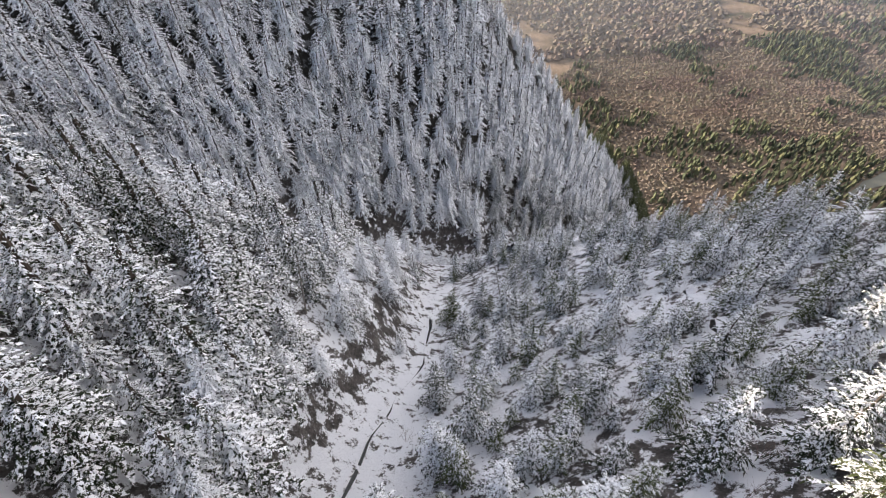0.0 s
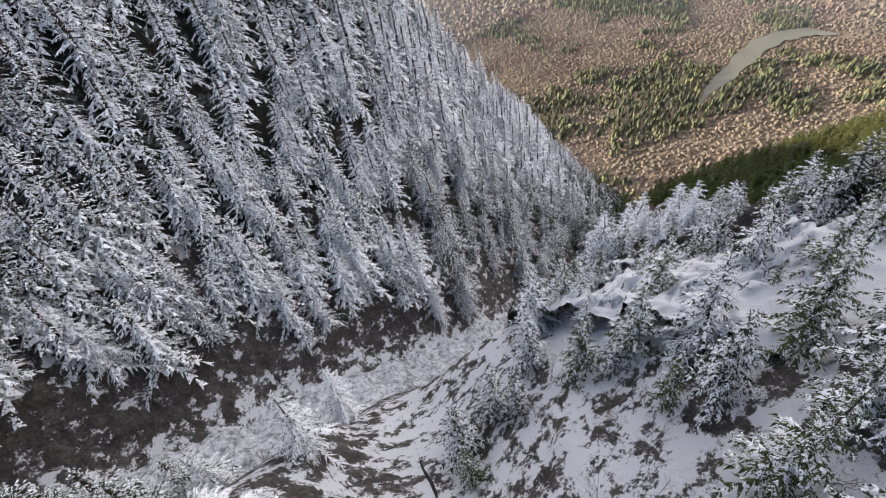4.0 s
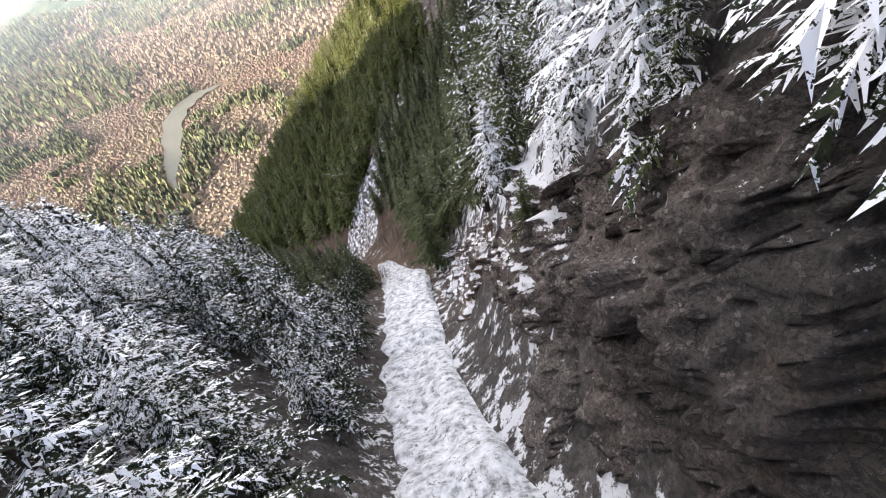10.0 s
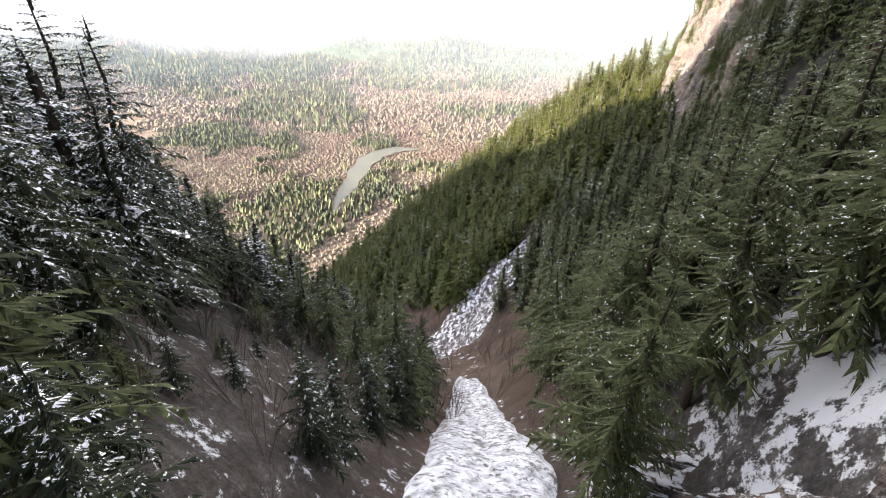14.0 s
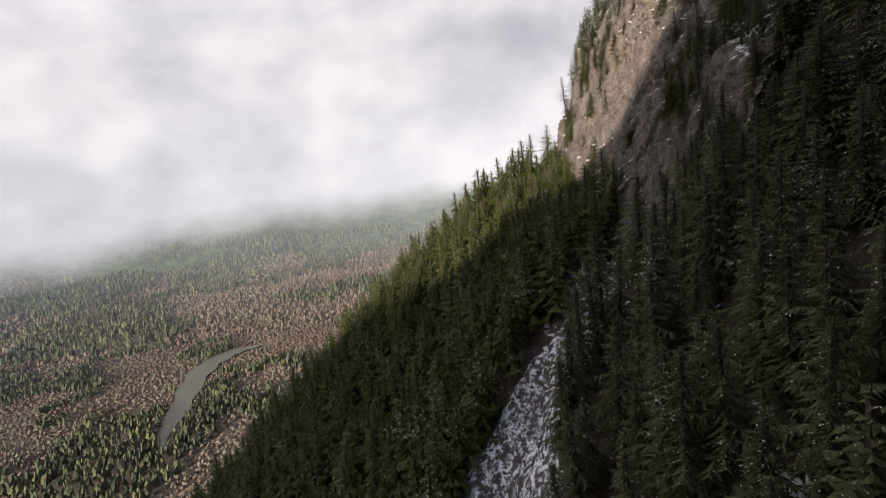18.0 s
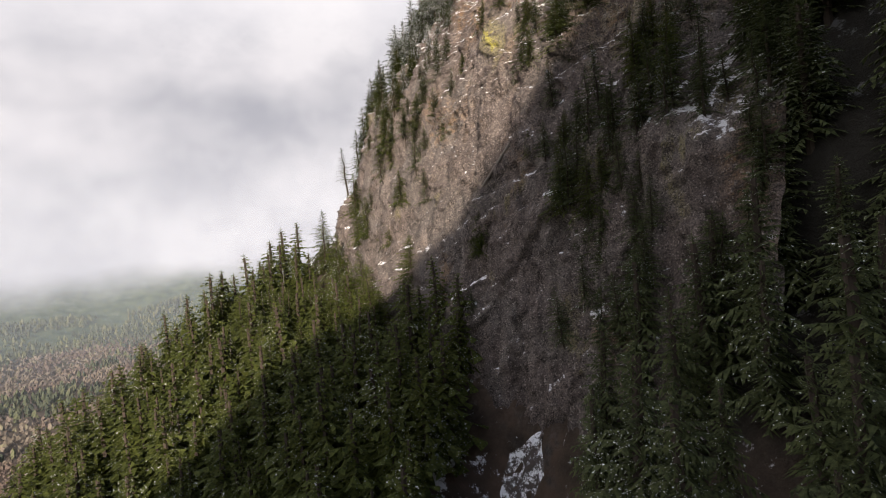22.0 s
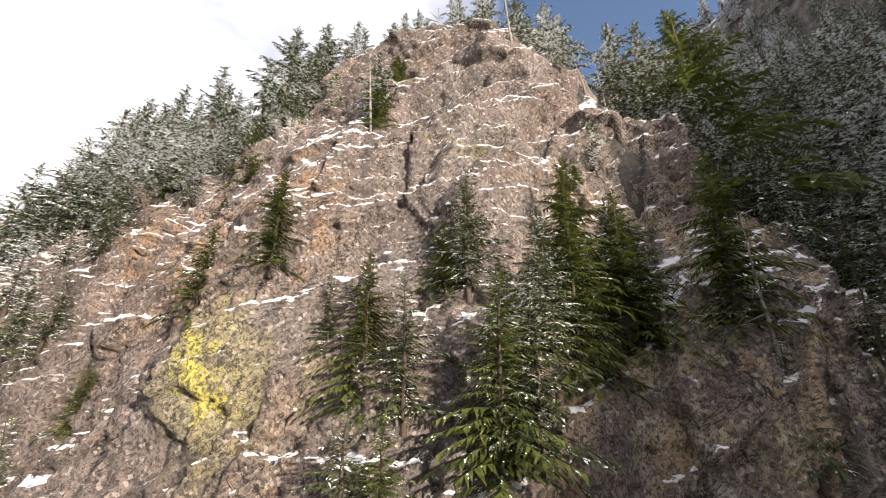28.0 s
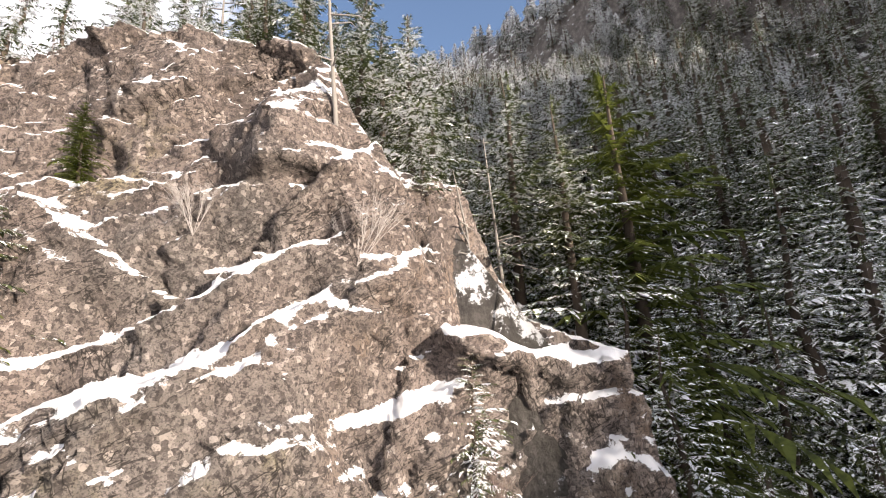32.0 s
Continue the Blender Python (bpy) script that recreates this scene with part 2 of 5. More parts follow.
    n.bump(n.noise(1.1, 9, 0.75), 0.9, 0.8)
    return n.done(col, 0.9)


def mat_cliff(name="cliff_rock", snow_cut=0.58, in_gorge=False):
    """Weathered brown-grey rock: speckled grain, slanting joints, lichen, rust stains and snow on its ledges."""
    n = Nodes(name)
    up = n.xyz(n.geo.outputs["Normal"])[2]
    px, py, pz = n.xyz(n.pos)
    streak = n.scaled((0.9, 0.9, 0.16))
    base = n.ramp(n.noise(0.55, 8, 0.68, streak), [(0.28, (0.078, 0.064, 0.058)), (0.44, (0.165, 0.132, 0.116)), (0.58, (0.228, 0.184, 0.162)), (0.78, (0.34, 0.287, 0.258))])
    base = n.mix(n.step(n.noise(0.10, 4, 0.6), 0.42, 0.62), base, n.mix(0.5, base, (0.20, 0.185, 0.17)))
    lichen = n.math("MULTIPLY", n.step(n.noise(0.085, 3, 0.5), 0.61, 0.70), n.step(n.noise(0.7, 5, 0.65, streak), 0.44, 0.60))
    base = n.mix(n.math("MULTIPLY", lichen, 0.55), base, (0.36, 0.32, 0.13))
    if not in_gorge:
        # the yellow lichen on the great slab and the ochre rock on the western corner
        spot = n.nt.nodes.new("ShaderNodeVectorMath")
        spot.operation = "DISTANCE"
        n.link(n.slanted(-62, (2.2, 1.6, 1.0)), spot.inputs[0])
        c, sn = math.cos(radians(-62)), math.sin(radians(-62))
        x0, z0 = 274.4, 148.6
        spot.inputs[1].default_value = ((x0 * c - z0 * sn) / 2.2, 80.0 / 1.6, (x0 * sn + z0 * c) / 1.0)
        far = n.math("ADD", spot.outputs["Value"], n.math("MULTIPLY", n.math("SUBTRACT", n.noise(0.6, 6, 0.75), 0.5), 9.0))
        base = n.mix(n.math("MULTIPLY", n.step(far, 3.2, 1.0), 0.38), base, (0.46, 0.42, 0.16))
        base = n.mix(n.math("MULTIPLY", n.step(far, 0.95, 0.15), 0.8), base, (0.60, 0.54, 0.09))
        corner = n.math("MULTIPLY", n.step(px, 263.5, 257.0), n.math("MULTIPLY", n.step(pz, 138.0, 148.0), n.step(pz, 165.0, 158.0)))
        ochre = n.math("MULTIPLY", corner, n.step(n.noise(0.42, 6, 0.7, n.scaled((1.5, 1.5, 0.5))), 0.43, 0.60))
        base = n.mix(n.math("MULTIPLY", ochre, 0.75), base, n.ramp(n.noise(0.9, 5, 0.7), [(0.35, (0.42, 0.24, 0.12)), (0.52, (0.52, 0.43, 0.27)), (0.66, (0.62, 0.57, 0.49))]))
    rust = n.math("MULTIPLY", n.step(n.noise(0.07, 3, 0.5, n.scaled((1, 1, 0.6))), 0.56, 0.67), n.step(n.noise(0.9, 5), 0.40, 0.6))
    base = n.mix(n.math("MULTIPLY", rust, 0.55), base, (0.40, 0.24, 0.12))
    # speckle of dark pits and pale grains
    pit = n.xyz(n.voronoi(6.5, None, "F1", "Color"))[0]
    grain = n.noise(5.5, 3, 0.75)
    base = n.mix(n.math("MULTIPLY", n.step(grain, 0.50, 0.38), 0.85), base, (0.040, 0.033, 0.031))
    base = n.mix(n.math("MULTIPLY", n.step(pit, 0.62, 0.90), 0.60), base, (0.045, 0.037, 0.035))
    base = n.mix(n.math("MULTIPLY", n.step(pit, 0.12, 0.04), 0.5), base, (0.54, 0.47, 0.42))
    fine = n.noise(16.0, 2, 0.6)
    base = n.mix(n.math("MULTIPLY", n.step(fine, 0.48, 0.36), 0.6), base, (0.05, 0.042, 0.04))
    base = n.mix(n.math("MULTIPLY", n.step(fine, 0.58, 0.70), 0.25), base, (0.48, 0.41, 0.36))
    # joints: long ones that climb westwards, upright ones between them
    for angle, size, seed_scale, wide in ((24, (6.0, 3.0, 1.1), 1.0, 0.011), (-70, (5.0, 3.0, 1.3), 0.9, 0.010), (38, (3.0, 2.0, 0.6), 0.8, 0.010)):
        ridge = n.math("ABSOLUTE", n.math("SUBTRACT", n.noise(seed_scale, 4, 0.6, n.slanted(angle, size)), 0.5))
        base = n.mix(n.math("MULTIPLY", n.step(ridge, wide, 0.002), n.math("MULTIPLY", n.step(n.noise(0.35, 3), 0.42, 0.58), 0.85)), base, (0.018, 0.015, 0.013))
    if in_gorge:
        # the deep gorge's shade is put into the rock colour, towards lower x
        wall_shade = n.step(n.math("ADD", px, n.math("MULTIPLY", n.noise(0.09, 4), 24.0)), 103.0, 82.0)
        base = n.mix(n.math("MULTIPLY", wall_shade, 0.80), base, (0.034, 0.033, 0.032))
    cov = n.math("ADD", up, n.math("MULTIPLY", n.math("SUBTRACT", n.noise(1.7, 8, 0.76), 0.5), 1.9 if in_gorge else 1.3))
    lines = n.step(n.noise(0.9, 5, 0.65, n.slanted(26, (4.0, 2.0, 0.45))), 0.55, 0.66)
    cov = n.math("ADD", cov, n.math("MULTIPLY", lines, 0.20))
    cov = n.math("ADD", cov, n.math("MULTIPLY_ADD", n.step(pz, 146.0, 164.0), 0.18, 0.0 if in_gorge else -0.08))
    if in_gorge:
        # the blackened stretch of wall holds next to none
        bare = n.math("MULTIPLY", n.step(px, 63.0, 68.0), n.step(px, 92.0, 84.0))
        bare = n.math("MAXIMUM", bare, n.math("MULTIPLY", n.step(px, 50.0, 56.0), n.math("MULTIPLY", n.step(pz, 177.0, 181.0), n.step(px, 92.0, 84.0))))
        cov = n.math("SUBTRACT", cov, n.math("MULTIPLY", bare, 0.5))
    snow = n.step(cov, snow_cut, snow_cut + 0.10)
    col = n.mix(snow, base, (0.86, 0.86, 0.88))
    n.bump(n.math("ADD", n.noise(3.2, 9, 0.85), n.math("MULTIPLY", pit, -0.3)), 0.8, 0.3)
    return n.done(col, 0.88)


def mat_ice():
    n = Nodes("avalanche_snow")
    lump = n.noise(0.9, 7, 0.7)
    # hollows of the bump greyed, their shade put into the snow colour
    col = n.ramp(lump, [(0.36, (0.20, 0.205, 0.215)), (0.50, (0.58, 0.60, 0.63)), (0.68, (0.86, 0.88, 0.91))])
    low = n.step(n.xyz(n.pos)[0], 112.0, 150.0)
    deb = n.step(n.math("ADD", n.noise(1.7, 6, 0.75), n.math("MULTIPLY", low, 0.06)), 0.56, 0.62)
    col = n.mix(n.math("MULTIPLY", deb, 0.85), col, (0.10, 0.08, 0.065))
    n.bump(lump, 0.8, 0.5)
    return n.done(col, 0.75)


def mat_scree():
    n = Nodes("snowy_scree")
    rock = n.mix(n.noise(1.2, 6, 0.7), (0.035, 0.03, 0.028), (0.15, 0.125, 0.11))
    col = n.mix(n.step(n.noise(0.75, 8, 0.78), 0.48, 0.56), rock, SNOW)
    n.bump(n.noise(1.5, 7, 0.7), 0.9, 0.4)
    return n.done(col, 0.85)


def mat_plain(name, a, b, scale=1.0, rough=0.85):
    n = Nodes(name)
    col = n.mix(n.noise(scale, 5, 0.65), a, b)
    n.bump(n.noise(scale * 3, 4), 0.4, 0.05)
    return n.done(col, rough)


def mat_woods(name, stops, scale, patch):
    """Stands of trees far below: each crown keeps a tone of its own."""
    n = Nodes(name)
    col = n.ramp(n.island(), stops)
    col = n.mix(n.math("MULTIPLY", n.noise(scale, 3), 0.35), col, (0.03, 0.028, 0.018))
    # broad stands differ in tone
    stand = n.noise(0.007, 5, 0.6, n.scaled((1, 1.8, 1)))
    col = n.mix(n.math("MULTIPLY", n.step(stand, 0.50, 0.40), 0.5), col, patch)
    return n.done(col, 0.95)


M_GROUND = mat_ground()
M_FOL = mat_foliage("needles", (0.018, 0.026, 0.014), (0.050, 0.064, 0.028), 95.0, 165.0)
M_FOL_HEAVY = mat_foliage("needles_laden", (0.018, 0.026, 0.014), (0.050, 0.064, 0.028), 92.0, 172.0, 1.0, 0.3, 0.62)
M_FOL_DRY = mat_foliage("needles_dry", (0.042, 0.056, 0.024), (0.15, 0.17, 0.062), 128.0, 170.0, 0.82)
# lit copy of the needles: sunlight put into a lighter, yellower colour
M_FOL_SUN = mat_foliage("needles_sunlit", (0.050, 0.068, 0.018), (0.165, 0.185, 0.036), 130.0, 320.0, 0.8, 0.42)
M_BARK = mat_bark("bark", (0.025, 0.018, 0.013), (0.09, 0.07, 0.055))
M_DEAD = mat_bark("dead_wood", (0.11, 0.098, 0.088), (0.27, 0.25, 0.225))
M_TWIG = mat_plain("twigs", (0.09, 0.065, 0.055), (0.20, 0.15, 0.13), 0.3)
M_FROST = mat_bark("frosted_twigs", (0.20, 0.17, 0.15), (0.50, 0.47, 0.45))
M_CLIFF = mat_cliff("cliff_rock", 0.61)
M_GORGE = mat_cliff("gorge_rock", 0.64, True)
M_ICE = mat_ice()
M_RIVER = mat_plain("river_water", (0.10, 0.105, 0.08), (0.15, 0.145, 0.11), 0.02, 0.5)
M_SCREE = mat_scree()
M_WET = mat_plain("stream_water", (0.012, 0.013, 0.015), (0.04, 0.042, 0.045), 1.5, 0.15)
M_BROWN = mat_woods("bare_woods", [(0.0, (0.155, 0.128, 0.10)), (0.5, (0.195, 0.158, 0.12)), (0.8, (0.22, 0.178, 0.145)), (1.0, (0.20, 0.185, 0.115))], 0.05, (0.13, 0.085, 0.075))
M_GREEN = mat_woods("conifer_woods", [(0.0, (0.055, 0.068, 0.042)), (0.6, (0.095, 0.11, 0.06)), (1.0, (0.16, 0.16, 0.085))], 0.05, (0.04, 0.05, 0.04))


# ---- the lie of the land ----
def fbm(x, y, scale, octaves=4, seed=0):
    """Smooth value noise on arrays, about -1 to 1."""
    x, y = np.asarray(x, float) / scale, np.asarray(y, float) / scale
    total, amp, norm = 0.0, 1.0, 0.0
    for o in range(octaves):
        xi, yi = np.floor(x), np.floor(y)
        fx, fy = x - xi, y - yi
        fx, fy = fx * fx * (3 - 2 * fx), fy * fy * (3 - 2 * fy)

        def g(i, j):
            v = np.sin(i * 127.1 + j * 311.7 + (seed + o) * 74.7) * 43758.5453
            return (v - np.floor(v)) * 2 - 1

        a, b, c, d = g(xi, yi), g(xi + 1, yi), g(xi, yi + 1), g(xi + 1, yi + 1)
        total = total + amp * (a + (b - a) * fx + (c - a) * fy + (a - b - c + d) * fx * fy)
        norm += amp
        amp *= 0.5
        x, y = x * 2.03 + 17.3, y * 2.03 + 9.1
    return total / norm


def sstep(v, lo, hi):
    t = np.clip((np.asarray(v, float) - lo) / (hi - lo), 0, 1)
    return t * t * (3 - 2 * t)


# main ravine, top to bottom: x, y, z, rise to its left and right, bench beside it, distance to the left crest
RAVINE = [
    (-150, 70, 262, 1.1, 0.9, 0, 70), (-60, 100, 215, 1.3, 0.8, 0, 70), (0, 111, 183, 1.6, 0.7, 3, 70), (46, 115, 161, 1.65, 1.0, 19, 66),
    (66, 121, 149, 1.55, 1.05, 26, 60), (98, 126, 124, 1.12, 1.0, 18, 56), (133, 126, 104, 0.62, 0.9, 8, 54), (160, 131, 80, 0.85, 0.95, 3, 36),
    (200, 140, 55, 0.25, 0.86, 2, 46), (246, 178, 22, 0.25, 0.72, 0, 50), (290, 235, -15, 0.2, 0.78, 0, 50), (340, 290, -60, 0.1, 0.75, 0, 50), (420, 345, -125, 0.05, 0.6, 0, 30), (560, 440, -188, 0.0, 0.3, 0, 30),
]
# the side stream that the shot starts over
STREAM = [(-60, -160, 352, 0.6, 0.55, 0, 400), (-30, -60, 292, 0.75, 0.6, 0, 400), (-12, 10, 247, 0.75, 0.74, 0, 400), (4, 42, 229, 0.8, 0.62, 0, 400), (14, 80, 205, 0.9, 0.55, 0, 400), (20, 104, 183, 1.0, 0.45, 0, 400)]


RIB = [(40, 190, 215), (80, 186, 196), (112, 184, 168), (150, 205, 126), (176, 235, 97), (196, 262, 78), (240, 330, 40)]
# unseen ridge behind the rib, added to keep sun off the spur's flank
SHADE_RIB = [(60, 252, 178), (112, 248, 150), (140, 254, 126), (165, 272, 110), (196, 308, 86)]


def cliff_top(x):
    """Height of the great cliff's upper edge along its length."""
    return np.interp(x, [232, 240, 246, 246.8, 249.6, 250.3, 253.4, 254.6, 255.4, 256.2, 259.8, 260.8, 261.8, 263, 272, 278.2, 279.4, 280.6, 283, 287, 294, 300, 306, 312, 318, 330, 342], [146, 149, 151, 157.5, 158.5, 167.6, 169.4, 171, 173.6, 175.2, 176.6, 178.6, 181.6, 183, 184, 182.6, 179, 173.5, 169.5, 166, 163.5, 160.5, 155, 150, 146, 130, 108])


def couloir_x(y):
    return np.interp(y, [84, 95, 110, 122, 133, 145, 152], [263, 262, 251, 243, 234, 219, 208])


def face_line(z):
    """How far out the great cliff stands at each height."""
    return np.interp(z, [78, 92, 128, 148, 160, 168, 176, 184], [97, 92, 84.5, 79.5, 74, 70.8, 68.2, 65.5])


def dense(line, step=6.0):
    p = np.array(line, float)
    out = []
    for a, b in zip(p[:-1], p[1:]):
        k = max(2, int(np.hypot(*(b - a)[:2]) / step))
        for i in range(k):
            out.append(np.r_[a + (b - a) * i / k, (b - a)[:2] / np.hypot(*(b - a)[:2])])
    return np.array(out)


STATIONS = np.concatenate([dense(RAVINE), dense(STREAM)])


def land(x, y, rough=True):
    x, y = np.asarray(x, float), np.asarray(y, float)
    best = np.full(x.shape, 1e9)
    for s in STATIONS:
        best = np.minimum(best, np.hypot(x - s[0], y - s[1]))
    num, den = np.zeros(x.shape), np.zeros(x.shape)
    for sx, sy, sz, lf, rt, bench, crest, dx, dy in STATIONS:
        d = np.hypot(x - sx, y - sy)
        side = dx * (y - sy) - dy * (x - sx)
        w = np.exp(-(d - best) / 5.0) + 1e-30
        dl = np.maximum(d - 6.0, 0)
        left = 4.5 * sstep(d, 6.5, 10) * (sz > 108) + lf * np.minimum(dl, crest) - 0.75 * np.maximum(dl - crest, 0)
        right = bench * sstep(d, 11.0, 18.0) + rt * np.maximum(d - (10.0 if bench > 5 else 5.0), 0)
        t = sstep(side / (d + 1e-6), -0.35, 0.35)
        num += w * (sz + left * t + right * (1 - t))
        den += w
    z = num / den
    # the spur east of the cliff, and the fall beyond it
    z = z - 0.95 * np.maximum(x - 334, 0)
    # couloir under the cliff
    z = z - 5.0 * np.exp(-(((x - couloir_x(y)) / 8.0) ** 2)) * sstep(y, 84, 100) * (1 - sstep(y, 140, 156))
    # the great cliff and the shelf on top of it
    cl = sstep(x, 232, 244) * (1 - sstep(x, 316, 345))
    # the steep wooded flank west of the cliff
    flank = np.where(y > 52, 124 + 1.55 * (80 - y), 167.4 + 0.75 * (52 - y)) - 0.9 * np.maximum(212 - x, 0) + 0.15 * np.maximum(240 - x, 0)
    flank = np.where((x < 258) & (y < 84), flank, -1e3)
    z = 4.0 * np.logaddexp(z / 4.0, flank / 4.0)
    shelf = cliff_top(x) - 0.9 + 0.40 * np.maximum(54 - y, 0)
    lip = face_line(cliff_top(x)) - 3.0 * sstep(-x, -256, -248) - 5 * sstep(-x, -249, -240) - 6 * sstep(x, 306, 332)
    t = cl * (1 - sstep(y, lip - 4.0, lip + 1.0))
    z = z * (1 - t) + np.maximum(shelf, z * (y < 20)) * t - cl * 11 * sstep(y, 70, 82) * (1 - sstep(y, 94, 112))
    # the wooded rib on the far bank that runs north-east, and the ridge added behind it to block the sun
    rib = np.full(x.shape, -1e3)
    for (ax, ay, az), (bx, by, bz) in list(zip(RIB[:-1], RIB[1:])) + list(zip(SHADE_RIB[:-1], SHADE_RIB[1:])):
        t = np.clip(((x - ax) * (bx - ax) + (y - ay) * (by - ay)) / ((bx - ax) ** 2 + (by - ay) ** 2), 0, 1)
        rib = np.maximum(rib, az + (bz - az) * t - 1.7 * np.hypot(x - ax - (bx - ax) * t, y - ay - (by - ay) * t))
    z = 3.0 * np.logaddexp(z / 3.0, rib / 3.0)
    top = 330.0
    z = np.where(z > top - 60, top - 60 + 60 * np.tanh((z - top + 60) / 60), z)
    # valley floor and the hills on its far side
    dist = np.hypot(x - 250, y - 100)
    floor = -191 + 2 * fbm(x, y, 260, 3, 5) + 8 * sstep(dist, 900, 1400) * fbm(x, y, 500, 3, 8)
    hills = sstep(dist + 380 * fbm(x, y, 900, 3, 11), 1650, 3600) * (330 + 160 * fbm(x, y, 600, 4, 12))
    hills = hills * sstep(x * 0.9 + y * 0.5, 700, 1700)
    k = 14.0
    z = floor + hills + k * np.logaddexp(0, np.clip((z - floor - hills) / k, -60, 60))
    if rough:
        near = 1 - sstep(dist, 350, 700)
        z = z + near * (2.6 * fbm(x, y, 26, 4, 1) + 0.7 * fbm(x, y, 5, 3, 2)) * sstep(best, 3, 14)
    return z


def graded(lo, a, b, hi, step, grow=1.13):
    mid = list(np.arange(a, b + 1e-6, step))
    out, s = [], step
    v = b
    while v < hi:
        s *= grow
        v = min(v + s, hi)
        out.append(v)
    pre, s, v = [], step, a
    while v > lo:
        s *= grow
        v = max(v - s, lo)
        pre.append(v)
    return np.array(pre[::-1] + mid + out)


def mesh_from(name, verts, faces, mats, mat_idx=None, smooth=False):
    """A mesh from arrays: faces all of one size."""
    verts, faces = np.asarray(verts, np.float32), np.asarray(faces, np.int32)
    me = bpy.data.meshes.new(name)
    n, k = faces.shape
    me.vertices.add(len(verts))
    me.vertices.foreach_set("co", verts.ravel())
    me.loops.add(n * k)
    me.loops.foreach_set("vertex_index", faces.ravel())
    me.polygons.add(n)
    me.polygons.foreach_set("loop_start", np.arange(n, dtype=np.int32) * k)
    me.polygons.foreach_set("loop_total", np.full(n, k, np.int32))
    for m in mats:
        me.materials.append(m)
    if mat_idx is not None:
        me.polygons.foreach_set("material_index", np.asarray(mat_idx, np.int32))
    me.polygons.foreach_set("use_smooth", np.full(n, smooth))
    me.update(calc_edges=True)
    return me


def grid_faces(nx, ny):
    i, j = np.meshgrid(np.arange(nx - 1), np.arange(ny - 1), indexing="ij")
    a = (i * ny + j).ravel()
    return np.stack([a, a + ny, a + ny + 1, a + 1], 1)


def part(name, me, parent, label=""):
    ob = new(name, me)
    ob.parent = parent
    return tagged(ob, label)


def build_ground():
    xs, ys = graded(-3500, -110, 352, 4600, 1.9), graded(-3000, -70, 262, 4200, 1.9)
    gx, gy = np.meshgrid(xs, ys, indexing="ij")
    v = np.stack([gx.ravel(), gy.ravel(), land(gx, gy).ravel()], 1)
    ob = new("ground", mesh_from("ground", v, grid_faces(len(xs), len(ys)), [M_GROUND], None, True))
    tagged(ob, "snowy rocky mountainside falling to a brown wooded valley", "ground", kind="structure")


build_ground()


def build_river():
    """A broad bend of grey-green river on the valley floor."""
    line = np.array([(770, 468), (800, 480), (833, 490), (905, 500), (980, 515), (1050, 527), (1105, 524), (1150, 506), (1166, 485), (1172, 460), (1180, 440)], float)
    t = np.linspace(0, len(line) - 1, 90)
    x, y = np.interp(t, np.arange(len(line)), line[:, 0]), np.interp(t, np.arange(len(line)), line[:, 1])
    for _ in range(6):
        x[1:-1] = (x[:-2] + 2 * x[1:-1] + x[2:]) / 4
        y[1:-1] = (y[:-2] + 2 * y[1:-1] + y[2:]) / 4
    tx, ty = np.gradient(x), np.gradient(y)
    ln = np.hypot(tx, ty)
    nx, ny = -ty / ln, tx / ln
    w = np.interp(t, [0, 1.6, 2.0, 4, 6, 7.5, 8.5, 10], [2, 5, 11, 20, 24, 24, 14, 4]) * (1 + 0.15 * np.sin(t * 5))
    v = []
    for k in (-1, -0.5, 0, 0.5, 1):
        v.append(np.stack([x + nx * w * k, y + ny * w * k], 1))
    v = np.stack(v, 1).reshape(-1, 2)
    z = np.full(len(v), -188.4)
    ob = new("river", mesh_from("river", np.c_[v, z], grid_faces(90, 5), [M_RIVER], None, True))
    tagged(ob, "calm grey-green river bending through bare winter woods", "river", kind="structure")


build_river()


def build_avalanche_snow():
    """The tongue of packed avalanche snow along the ravine's bed."""
    d = np.array([s for s in dense(RAVINE, 1.0) if -70 < s[0] < 176])
    k = np.linspace(-1, 1, 21)
    half = np.interp(d[:, 0], [-70, 0, 40, 60, 80, 98, 133, 155, 176], [4, 6, 6, 4.9, 4.6, 4.9, 4.9, 4, 2]) * (1 + 0.18 * fbm(d[:, 0], d[:, 1], 9, 2, 31))
    px = d[:, None, 0] - d[:, None, 8] * half[:, None] * k
    py = d[:, None, 1] + d[:, None, 7] * half[:, None] * k
    base = land(d[:, 0], d[:, 1], False)[:, None] + 0 * k
    pz = base + 1.5 * (1 - k**4) - 0.2 + 1.2 * np.abs(k) + 0.55 * fbm(px, py, 4.0, 4, 33) + 0.25 * fbm(px, py, 1.3, 2, 35)
    v = np.stack([px.ravel(), py.ravel(), pz.ravel()], 1)
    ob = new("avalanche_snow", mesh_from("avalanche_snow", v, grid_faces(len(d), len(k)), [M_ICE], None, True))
    tagged(ob, "lumpy white avalanche snow strewn with broken sticks", "snow", kind="structure")


build_avalanche_snow()


